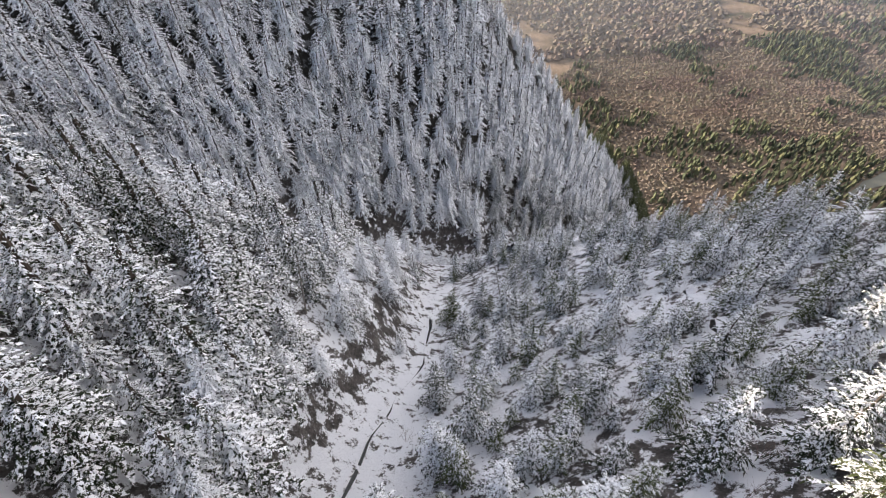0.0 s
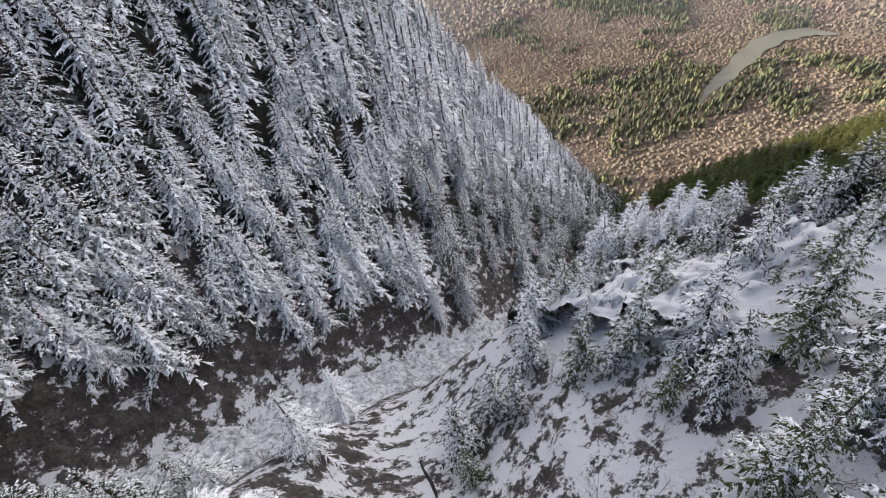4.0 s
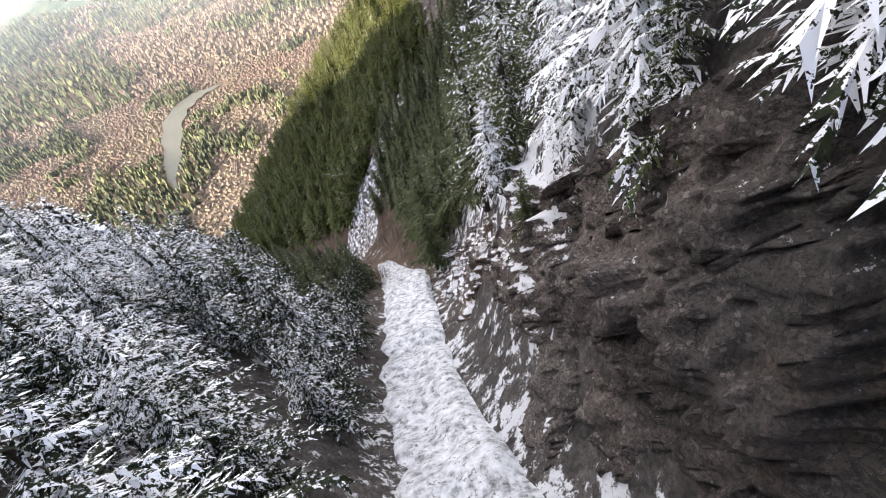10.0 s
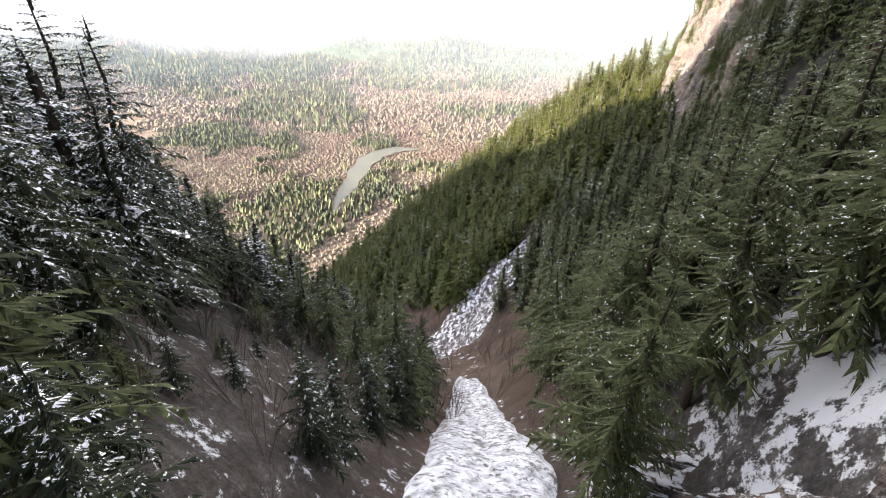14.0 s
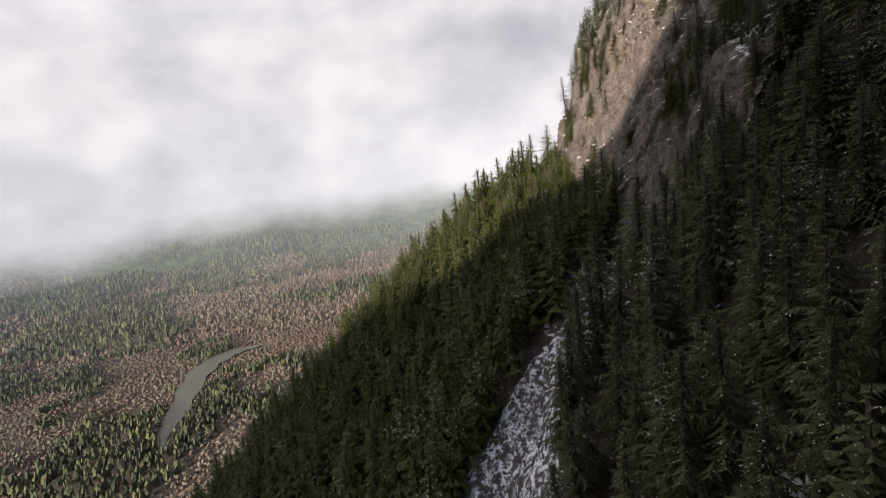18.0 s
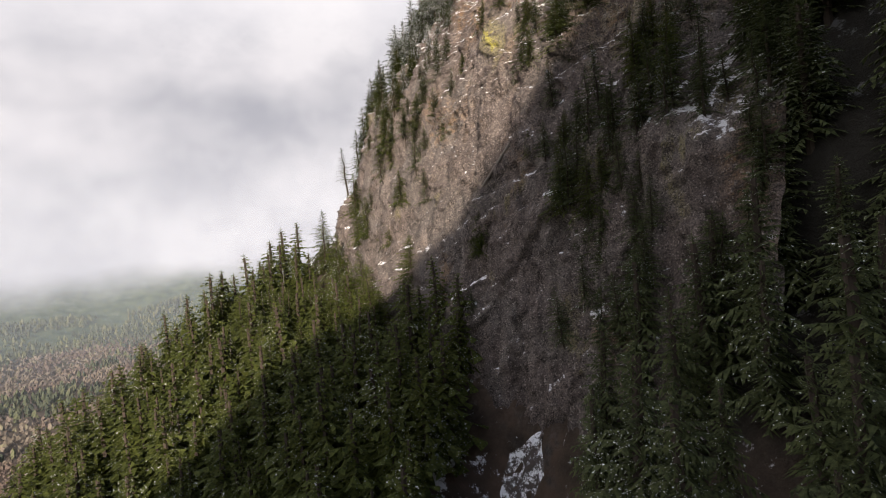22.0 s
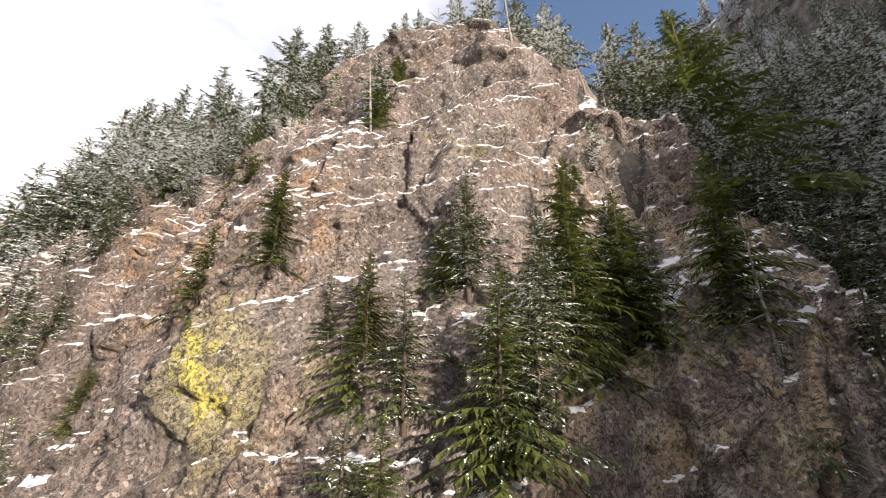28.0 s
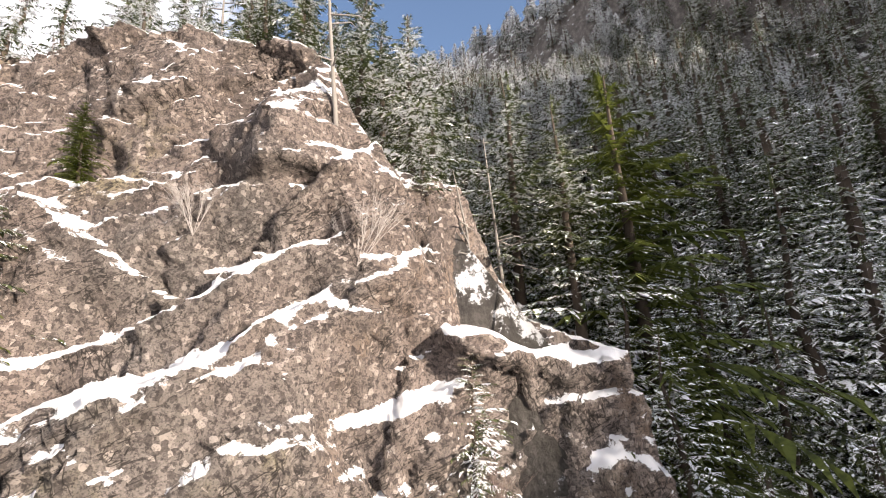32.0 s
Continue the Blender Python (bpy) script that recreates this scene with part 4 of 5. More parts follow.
forest("cliff_top_forest", pts[~back], 11 + 7 * R.random(int((~back).sum())), "conifers above the cliff with a dusting of snow", M_FOL_DRY, (92, 3, 0.22, 0.10, 0.45, 0.5), spread=1.5)
forest("frosted_slope_forest", pts[back], 11 + 7 * R.random(int(back.sum())), "snow-dusted conifers climbing behind the cliff", M_FOL, (80, 3, 0.22, 0.08, 0.5, 0.5), spread=1.5)
pts = scatter(110, 345, -290, -62, 8.0, lambda x, y, z: (z > 100) & (fbm(x, y, 30, 2, 92) > -0.5), 13)
forest("high_forest", pts, 12 + 8 * R.random(len(pts)), "snow-covered conifers high on the mountainside", M_FOL, (30, 3, 0.24, 0.08, 0.5, 0.4))


def clumps(name, pts, size, label, mat, tall):
    """Crowns far down in the valley: small uneven tufts."""
    vs, fs, off = [], [], 0
    g = np.random.default_rng(len(pts))
    for (x, y, z), s in zip(pts, size):
        n = 5
        a = np.arange(n) * 2 * math.pi / n + g.random() * 6
        rr = s * (0.45 + 0.6 * g.random(n))
        ring = np.stack([x + rr * np.cos(a), y + rr * np.sin(a), z + s * tall * (0.12 + 0.25 * g.random(n))], 1)
        r2 = s * (0.22 + 0.4 * g.random(n))
        ring2 = np.stack([x + r2 * np.cos(a + 0.5), y + r2 * np.sin(a + 0.5), z + s * tall * (0.5 + 0.35 * g.random(n))], 1)
        top = np.array([[x + s * 0.2 * g.normal(), y + s * 0.2 * g.normal(), z + s * tall]])
        vs.append(np.concatenate([ring - [0, 0, s * tall * 0.3], ring, ring2, top]))
        k = np.arange(n)
        k2 = (k + 1) % n
        fs.append(np.concatenate([np.stack([k, k2, n + k2], 1), np.stack([n + k, n + k2, 2 * n + k2], 1), np.stack([n + k, 2 * n + k2, 2 * n + k], 1), np.stack([2 * n + k, 2 * n + k2, np.full(n, 3 * n)], 1)]) + off)
        off += 3 * n + 1
    ob = new(name, mesh_from(name, np.concatenate(vs), np.concatenate(fs), [mat]))
    return tagged(ob, label, "woods", kind="stuff")


def off_river(x, y):
    line = np.array([(770, 468), (833, 490), (980, 515), (1050, 527), (1105, 524), (1150, 506), (1170, 470), (1180, 440)], float)
    d = np.full(np.shape(x), 1e9)
    for a, b in zip(line[:-1], line[1:]):
        for t in np.linspace(0, 1, 12):
            q = a + (b - a) * t
            d = np.minimum(d, np.hypot(x - q[0], y - q[1]))
    return d > np.interp(x, [0, 760, 820, 900, 1100, 1180], [0, 0, 12, 19, 25, 18])


def in_view(x, y):
    return (x > 330) & (y > -300 - 0.0 * x) & (y < 1.0 * x + 520)


pts = scatter(360, 1300, -150, 1100, 7.4, lambda x, y, z: in_view(x, y) & (z < -95) & off_river(x, y) & (fbm(x, y, 120, 4, 60) > -0.20), 8)
clumps("valley_bare_woods", pts, 3.0 + 2.6 * R.random(len(pts)), "brown and rose leafless woods on the valley floor", M_BROWN, 1.0)
pts = scatter(300, 1500, 1080, 2000, 17, lambda x, y, z: (z < -95) & (fbm(x, y, 120, 4, 60) > -0.3), 12)
clumps("side_valley_woods", pts, 8 + 5 * R.random(len(pts)), "brown leafless woods up the valley", M_BROWN, 1.1)
pts = scatter(360, 1300, -150, 1100, 10.5, lambda x, y, z: in_view(x, y) & (z < -60) & off_river(x, y) & (fbm(x, y, 120, 4, 60) + 0.3 * fbm(x, y, 30, 2, 61) <= -0.08), 9)
clumps("valley_conifer_woods", pts, 3.4 + 2.4 * R.random(len(pts)), "dark conifer stands on the valley floor", M_GREEN, 2.8)
pts = scatter(1290, 2300, -400, 2000, 17, lambda x, y, z: in_view(x, y) & (fbm(x, y, 200, 4, 62) > -0.1 + 0.004 * (z + 185)), 10)
clumps("distant_bare_woods", pts, 5.0 + 4 * R.random(len(pts)), "tan leafless woods across the river", M_BROWN, 1.6)
pts = scatter(1290, 2700, -400, 2400, 21, lambda x, y, z: in_view(x, y) & (fbm(x, y, 200, 4, 62) <= 0.0 + 0.004 * (z + 185)), 11)
clumps("far_hill_woods", pts, 5.0 + 4 * R.random(len(pts)), "green conifer woods on the far hills", M_GREEN, 2.8)


# ---- cloud over the valley ----
def build_cloud_bank():
    n = Nodes("cloud_mist")
    t = n.nt.nodes.new("ShaderNodeBsdfTransparent")
    em = n.nt.nodes.new("ShaderNodeEmission")
    z = n.xyz(n.pos)[2]
    nz = n.noise(0.0011, 6, 0.6, n.scaled((1, 1, 1.6)))
    lump = n.noise(0.0016, 5, 0.55, n.scaled((1, 1, 1.2)))
    n.link(n.ramp(lump, [(0.32, (0.56, 0.57, 0.61)), (0.62, (1.0, 0.98, 0.98))]), em.inputs["Color"])
    em.inputs["Strength"].default_value = 0.58
    edge = n.math("ADD", z, n.math("MULTIPLY", n.math("SUBTRACT", nz, 0.5), 330.0))
    fac = n.math("MULTIPLY", n.step(edge, -50.0, 110.0), n.step(z, 1500.0, 700.0))
    mix = n.nt.nodes.new("ShaderNodeMixShader")
    n.link(fac, mix.inputs["Fac"])
    n.link(t.outputs[0], mix.inputs[1])
    n.link(em.outputs[0], mix.inputs[2])
    n.link(mix.outputs[0], n.out.inputs["Surface"])
    a = np.radians(np.linspace(-60, 110, 60))
    h = np.linspace(-120, 1500, 30)
    ga, gh = np.meshgrid(a, h, indexing="ij")
    rad = 1950 + 150 * np.sin(ga * 3) + 0.25 * gh
    v = np.stack([(250 + rad * np.cos(ga)).ravel(), (100 + rad * np.sin(ga)).ravel(), gh.ravel()], 1)
    ob = new("cloud_bank", mesh_from("cloud_bank", v, grid_faces(60, 30), [n.mat], None, True))
    ob.visible_shadow = False
    tagged(ob, "low grey-white cloud hanging over the far hills", "cloud", kind="structure")


build_cloud_bank()


def build_haze_sheet(radius, low, high, most):
    """A sheer sheet added to stand in for distance haze, lit by sun and sky, thickest above the valley floor."""
    n = Nodes("haze_sheet")
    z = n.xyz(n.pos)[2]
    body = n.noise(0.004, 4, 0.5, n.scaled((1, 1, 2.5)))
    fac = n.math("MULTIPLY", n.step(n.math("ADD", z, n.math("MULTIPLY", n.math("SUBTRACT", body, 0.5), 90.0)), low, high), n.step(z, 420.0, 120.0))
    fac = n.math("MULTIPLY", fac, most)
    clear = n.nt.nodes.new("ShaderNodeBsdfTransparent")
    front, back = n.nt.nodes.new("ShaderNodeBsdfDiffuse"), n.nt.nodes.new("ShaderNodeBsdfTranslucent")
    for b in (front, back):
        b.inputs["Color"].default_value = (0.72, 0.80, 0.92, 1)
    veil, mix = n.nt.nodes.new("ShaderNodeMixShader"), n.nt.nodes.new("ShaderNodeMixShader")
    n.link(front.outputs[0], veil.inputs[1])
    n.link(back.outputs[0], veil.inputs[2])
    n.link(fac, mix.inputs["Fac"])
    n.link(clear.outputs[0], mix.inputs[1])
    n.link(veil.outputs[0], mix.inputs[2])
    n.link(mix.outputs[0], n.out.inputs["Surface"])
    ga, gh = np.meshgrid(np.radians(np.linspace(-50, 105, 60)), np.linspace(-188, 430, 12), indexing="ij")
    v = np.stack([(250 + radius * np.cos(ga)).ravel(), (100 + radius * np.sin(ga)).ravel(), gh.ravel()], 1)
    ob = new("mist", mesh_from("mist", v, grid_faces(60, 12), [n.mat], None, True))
    tagged(ob, "sheer bluish sheet standing in for haze over the valley", "mist", kind="structure")


build_haze_sheet(640, -120.0, 90.0, 0.09)
build_haze_sheet(1250, -150.0, 60.0, 0.12)


# ---- trees that stand near the way, one by one ----
KINDS = {
    "snowy": TreeKind(10.0, 2.6, 100, 9, 0.06, 0.55, 0.45, M_FOL),
    "green": TreeKind(14.0, 2.8, 104, 8, 0.10, 0.45, 0.5, M_FOL_DRY),
    "broad": TreeKind(12.0, 2.9, 110, 11, 0.20, 0.3, 0.65, M_FOL_DRY),
    "young": TreeKind(9.0, 2.3, 96, 8, 0.05, 0.55, 0.45, M_FOL),
    "spruce": TreeKind(12.0, 2.5, 110, 8, 0.08, 0.5, 0.5, M_FOL_DRY),
    "laden": TreeKind(11.0, 2.9, 104, 10, 0.06, 0.7, 0.5, M_FOL_HEAVY),
    "thin": TreeKind(13.0, 2.2, 90, 10, 0.32, 0.35, 0.6, M_FOL_DRY),
    "bright": TreeKind(12.0, 3.1, 150, 11, 0.04, 0.4, 0.5, M_FOL_SUN),
}
FIRST = {}


def conifer(kind, x, y, z, h, label, group, g):
    """One conifer: a trunk with a crown under an empty at its foot; repeats share their meshes."""
    k = KINDS[kind]
    i = int(g.integers(len(k.near)))
    s = h / k.h
    m = pose(x, y, z - 0.35, g.normal() * 2.0, g.normal() * 2.0, g.random() * 360)
    key = (kind, i, label)
    if key not in FIRST:
        ob = new({"snowy": "conifer", "young": "young_conifer", "spruce": "spruce_tree", "laden": "snow_laden_conifer", "green": "fir_tree", "thin": "pine_tree", "broad": "hemlock_tree", "bright": "cedar_tree"}[kind])
        ob.empty_display_size = 0.5
        tagged(ob, label, "tree", group)
        part("trunk", k.near[i][0], ob, "dark bare bark")
        part("crown", k.near[i][1], ob)
        FIRST[key] = ob
        ob.scale = (s, s, s)
        ob.matrix_basis = m @ Matrix.Diagonal((s, s, s, 1))
        return ob
    ob = copy_thing(FIRST[key], m)
    ob.scale = (s, s, s)
    return ob


def grow(kind, pts, h0, h1, label, group, seed):
    g = np.random.default_rng(seed)
    for x, y, z in pts:
        conifer(kind, x, y, z, h0 + (h1 - h0) * g.random(), label, group, g)


nose = scatter(2, 97, -28, 112, 4.2, lambda x, y, z: (bed(x, y) > np.where(y > 85, 13, 4)) & ~left_bank(x, y) & (x > -8 + 0.2 * y) & (fbm(x, y, 18, 2, 95) > -0.25) & ~((x > 70) & (y < 60)), 31)
grow("young", nose[::2], 5.0, 12.0, "snow-dusted conifer on the snowy shoulder", "trees on the shoulder", 41)
grow("spruce", nose[1::2], 5.0, 11.0, "dark green conifer dusted with snow on the shoulder", "trees on the shoulder", 50)
bank = scatter(-16, 60, 2, 128, 7.0, lambda x, y, z: ((bed(x, y) > 5) & (bed(x, y) < 16)) & ((x < 0.2 * y) & (y < 104) | (y > 117)), 32)
grow("laden", bank, 8.0, 13.0, "conifer bowed under heavy snow beside the stream", "trees along the stream", 42)
left = scatter(44, 176, 124, 172, 4.7, lambda x, y, z: left_bank(x, y) & (bed(x, y) > 6.6) & (bed(x, y) < np.where(x > 115, 42, 23)), 33)


def bank_trees():
    """Trees down the ravine's left bank, lower where they reach under the open lane."""
    g = np.random.default_rng(43)
    lane = np.array(LANE, float)
    for x, y, z in left:
        d = np.hypot(lane[:, 0] - x, lane[:, 1] - y)
        free = float(np.interp(x, lane[:, 0], lane[:, 2])) - z
        h = 9 + 7 * g.random()
        if off_way(np.array(x), np.array(y)) < 8.0:
            h = min(h, free)
        if h > 1.8:
            conifer("snowy" if x < 138 or g.random() < 0.4 else "green", x, y, z, h, "snow-tipped conifer on the ravine's steep bank", "trees on the ravine bank", g)
    for x, y, z in scatter(112, 158, 133, 168, 3.9, lambda x, y, z: left_bank(x, y) & (bed(x, y) > 7) & (off_way(x, y) > 4.5), 39):
        free = float(np.interp(x, lane[:, 0], lane[:, 2])) - z
        h = min(6 + 7 * g.random(), free) if off_way(np.array(x), np.array(y)) < 8.0 else 6 + 7 * g.random()
        if h > 2.0:
            conifer(("green", "broad")[int(g.integers(2))], x, y, z, h, "dark conifer with snowy tips on the ravine bank", "trees on the ravine bank", g)
    for x, y, h in ((139, 156, 21), (136.5, 157, 20), (134, 158, 16), (143, 158, 15), (126, 150, 14)):
        conifer("snowy", x, y, float(land(np.array(x), np.array(y))), h, "tall snow-tipped conifer above the ravine", "trees on the ravine bank", g)
    for x, y, h in ((131, 119.3, 18), (142.8, 116.4, 24), (147, 113, 22), (137, 114, 20), (152, 117, 18), (158, 119, 16)):
        conifer("broad", x, y, float(land(np.array(x), np.array(y))), h, "tall ragged conifer with a frosted top", "trees on the rim", g)


bank_trees()
rim = scatter(56, 178, 84, 122, 5.4, lambda x, y, z: ~left_bank(x, y) & (bed(x, y) > np.where(x > 140, 10, np.where(x > 122, 13, 14.0))) & (bed(x, y) < 30), 34)
bed_z = np.interp(rim[:, 0], [s[0] for s in RAVINE], [s[2] for s in RAVINE])
rim[:, 2] = np.where(rim[:, 0] < 126, np.maximum(rim[:, 2], bed_z + gorge_height(rim[:, 0]) - 0.3), rim[:, 2])
grow("laden", [p for p in rim if p[0] < 104], 9.0, 15.0, "tall snow-hung conifer on the ravine's rocky rim", "trees on the rim", 44)
grow("green", [p for p in rim if p[0] >= 104], 13.0, 23.0, "tall green conifer on the ravine's rocky rim", "trees on the rim", 48)
edge = scatter(238, 330, 42, 76, 4.4, lambda x, y, z: (y < face_line(cliff_top(x)) - 4.5 - 3 * (x < 252) - 5 * (x > 312)) & (z > 118), 35)
grow("broad", edge[::2], 8.0, 14.0, "broad ragged conifer above the cliff", "trees on the cliff edge", 49)
grow("thin", edge[1::2], 9.0, 16.0, "thin wind-worn conifer at the cliff's top edge", "trees on the cliff edge", 45)

side = scatter(222, 249, 36, 92, 4.4, lambda x, y, z: ~((x > 245) & (y > 72)) & (np.hypot(x - 242, y - 81) > 5.5), 36)
forest("flank_forest", side, np.where((side[:, 0] > 236) & (side[:, 1] > 62) & (side[:, 1] < 74), 0.5, 1.0) * (12 + 8 * np.random.default_rng(46).random(len(side))), "tall dark green conifers on the flank beside the cliff", M_FOL_DRY, (150, 5, 0.21, 0.08, 0.45, 0.5), spread=1.4)
spur_top = scatter(290, 334, 88, 112, 5.6, lambda x, y, z: (x > 290 + 0.4 * (y - 88)), 38)
grow("bright", spur_top, 11.0, 18.0, "sunlit yellow-green conifer on the spur's crest", "trees on the spur", 51)
far_bank = scatter(152, 186, 172, 192, 6.5, lambda x, y, z: left_bank(x, y), 37)
grow("green", far_bank, 10.0, 15.0, "dark green conifer with snowy branch tips", "trees on the far bank", 47)


def on_face(x, v):
    px, py, pz = main_cliff(np.array([[float(x)]]), np.array([[float(v)]]))
    return float(px[0, 0]), float(py[0, 0]), float(pz[0, 0])


def face_trees():
    g = np.random.default_rng(61)
    # clusters on the face: x, z, spread, count, tallest
    for x, z, spread, count, tall in ((264, 146, 3.5, 9, 10), (259, 149, 2.6, 7, 10), (256.5, 150, 2, 4, 12), (268, 142, 3, 5, 8), (281, 152, 3, 3, 7), (290, 136, 4, 6, 9), (296, 127, 5, 9, 11), (274, 114, 4, 5, 8), (251, 136, 3, 6, 11), (286, 166, 3, 6, 8), (310, 120, 5, 8, 11), (303, 140, 3, 5, 8), (262, 128, 3, 5, 8), (253, 120, 4, 7, 10)):
        for _ in range(count):
            fx, fz = x + g.normal() * spread, z + g.normal() * spread
            px, py, pz = on_face(fx, min(fz, float(cliff_top(fx))) - 78)
            conifer(("bright", "bright", "broad", "green")[int(g.integers(4))], px, py - 0.3, pz, tall * (0.5 + 0.5 * g.random()), "green conifer rooted in a cleft of the cliff", "trees on the cliff face", g)
    # single trees that stand out: kind, x, z, height
    for kind, x, z, h in (("broad", 256.6, 162.4, 6.5), ("broad", 271.5, 167.4, 8), ("bright", 271.4, 175.0, 4), ("broad", 257.8, 174.0, 5), ("bright", 258.0, 161.6, 1.8), ("bright", 271.0, 167.0, 5)):
        px, py, pz = on_face(x, z - 78)
        conifer(kind, px, py - 0.3, pz, h, "green conifer rooted in a cleft of the cliff", "trees on the cliff face", g)


    # the tall cedar and its neighbours behind the western pillar
    for kind, x, y, h in (("bright", 247.0, 62.0, 27), ("bright", 245.2, 60.0, 19), ("broad", 242.5, 58.5, 23), ("green", 240.0, 60.0, 21), ("green", 237.0, 58.0, 24), ("broad", 244.5, 55.5, 24)):
        conifer(kind, x, y, float(land(np.array(x), np.array(y))), h, "tall yellow-green conifer behind the rock pillar", "trees beside the cliff", g)
    # the overgrown eastern shoulder of the face
    for z in np.arange(136, 174, 4.2):
        for x in np.arange(285 + 0.25 * (160 - z if z < 160 else 0), 320, 3.8):
            fx, fz = x + g.normal() * 1.3, z + g.normal() * 1.3
            if fz < float(cliff_top(fx)) - 0.5:
                px, py, pz = on_face(fx, fz - 78)
                conifer(("bright", "broad", "broad", "green")[int(g.integers(4))], px, py - 0.3, pz - 0.2, 3 + 6 * g.random(), "yellow-green conifer on the cliff's overgrown shoulder", "trees on the cliff face", g)
    # the dark wooded western side of the face
    for z in np.arange(102, 149, 3.4):
        for x in np.arange(236, 256 if z < 130 else 250, 3.2):
            fx, fz = x + g.normal() * 1.2, z + g.normal() * 1.2
            px, py, pz = on_face(fx, min(fz, float(cliff_top(fx))) - 78)
            if math.hypot(px - 242.5, py - 83) > 5.5 or pz > 126:
                conifer(("green", "green", "broad")[int(g.integers(3))], px, py - 0.4, pz - 0.3, (7 if fz < 132 else 4.5) + 4 * g.random(), "dark green conifer on the cliff's shaded side", "trees beside the cliff", g)


face_trees()


def rim_trees():
    """The uneven rows of trees along the cliff's upper edge."""
    g = np.random.default_rng(63)
    for u in np.concatenate([np.arange(278, 331, 1.3), np.arange(279, 326, 2.1), np.arange(281, 322, 2.6)]):
        px, py, pz = on_face(u + g.normal() * 0.6, float(cliff_top(u)) - 78 - 2.5 + 3.5 * g.random())
        kind = ("thin", "broad", "broad", "green")[int(g.integers(4))]
        conifer(kind, px, py - 0.4 - 3.5 * g.random(), pz - 0.6, (8 if u < 300 else 7) + 9 * g.random(), "wind-worn green conifer at the cliff's edge", "trees on the cliff edge", g)
    for u in np.arange(238, 277, 1.9):
        px, py, pz = on_face(u + g.normal() * 0.8, float(cliff_top(u)) - 77.5)
        conifer(("thin", "broad", "green")[int(g.integers(3))], px, py - 1.5 - 4.0 * g.random(), pz - 0.8, 7 + (6 if u > 254 else 11) * g.random(), "wind-worn green conifer at the cliff's edge", "trees on the cliff edge", g)


rim_trees()


# ---- dead trees, shrubs, logs and rocks ----
def limb(a, b, r0, r1, sides=5):
    a, b = Vector(a), Vector(b)
    d = (b - a).normalized()
    u = d.orthogonal().normalized()
    w = d.cross(u)
    v = [a + (u * math.cos(t) + w * math.sin(t)) * r0 for t in (2 * math.pi * k / sides for k in range(sides))]
    v += [b + (u * math.cos(t) + w * math.sin(t)) * r1 for t in (2 * math.pi * k / sides for k in range(sides))]
    f = []
    for k in range(sides):
        k2 = (k + 1) % sides
        f += [(k, k2, sides + k2), (k, sides + k2, sides + k)]
    f += [(sides, sides + k, sides + k + 1) for k in range(1, sides - 1)]
    return np.array([tuple(p) for p in v]), np.array(f)


def snag(x, y, z, h, lean, g, label="bleached dead tree trunk with broken branches"):
    ob = new("dead_tree")
    ob.location = (x, y, z)
    tagged(ob, label, "dead tree", "dead trees")
    top = Vector((lean[0] * h, lean[1] * h, h))
    v, f = join([limb((0, 0, -0.6), top * 0.55, 0.008 * h + 0.04, 0.005 * h + 0.03, 7), limb(top * 0.55, top + Vector((g.normal() * 0.2, g.normal() * 0.2, 0)), 0.005 * h + 0.03, 0.02, 7)])
    part("trunk", mesh_from("trunk", v, f, [M_DEAD], None, True), ob)
    for _ in range(int(9 + g.random() * 9)):
        t = 0.3 + 0.68 * g.random()
        a = g.random() * 6.283
        ln = (0.4 + 1.6 * g.random()) * (1.15 - t) * h * 0.16
        p = top * t
        q = p + Vector((math.cos(a) * ln, math.sin(a) * ln, ln * (g.random() - 0.45)))
        q2 = q + Vector((math.cos(a + 0.5) * ln * 0.5, math.sin(a + 0.5) * ln * 0.5, -0.2 * ln))
        v, f = join([limb(p, q, 0.05, 0.025, 4), limb(q, q2, 0.025, 0.008, 4)])
        part("branch", mesh_from("branch", v, f, [M_DEAD], None, True), ob)
    return ob


def bush_mesh(g, h, spread, stems, mat, twigs=4):
    """A leafless shrub: stems that fork and fork again."""
    parts = []
    for _ in range(stems):
        a, t = g.random() * 6.283, spread * (0.3 + 0.7 * g.random())
        p = Vector((0, 0, -0.2))
        q = Vector((math.cos(a) * t * 0.5, math.sin(a) * t * 0.5, h * (0.45 + 0.2 * g.random())))
        parts.append(limb(p, q, 0.005 * h + 0.004, 0.003 * h + 0.002, 3))
        for _ in range(twigs):
            a2 = a + g.normal() * 0.9
            q2 = q + Vector((math.cos(a2) * t * 0.6 * g.random(), math.sin(a2) * t * 0.6 * g.random(), h * (0.15 + 0.4 * g.random())))
            s = p.lerp(q, 0.4 + 0.6 * g.random())
            parts.append(limb(s, q2, 0.003 * h + 0.001, 0.0018 * h + 0.001, 3))
            for _ in range(2):
                q3 = q2 + Vector((g.normal() * 0.18 * h, g.normal() * 0.18 * h, 0.14 * h * g.random()))
                parts.append(limb(s.lerp(q2, 0.5 + 0.5 * g.random()), q3, 0.002 * h + 0.002, 0.001, 3))
    v, f = join(parts)
    return mesh_from("stem", v, f, [mat], None, True)


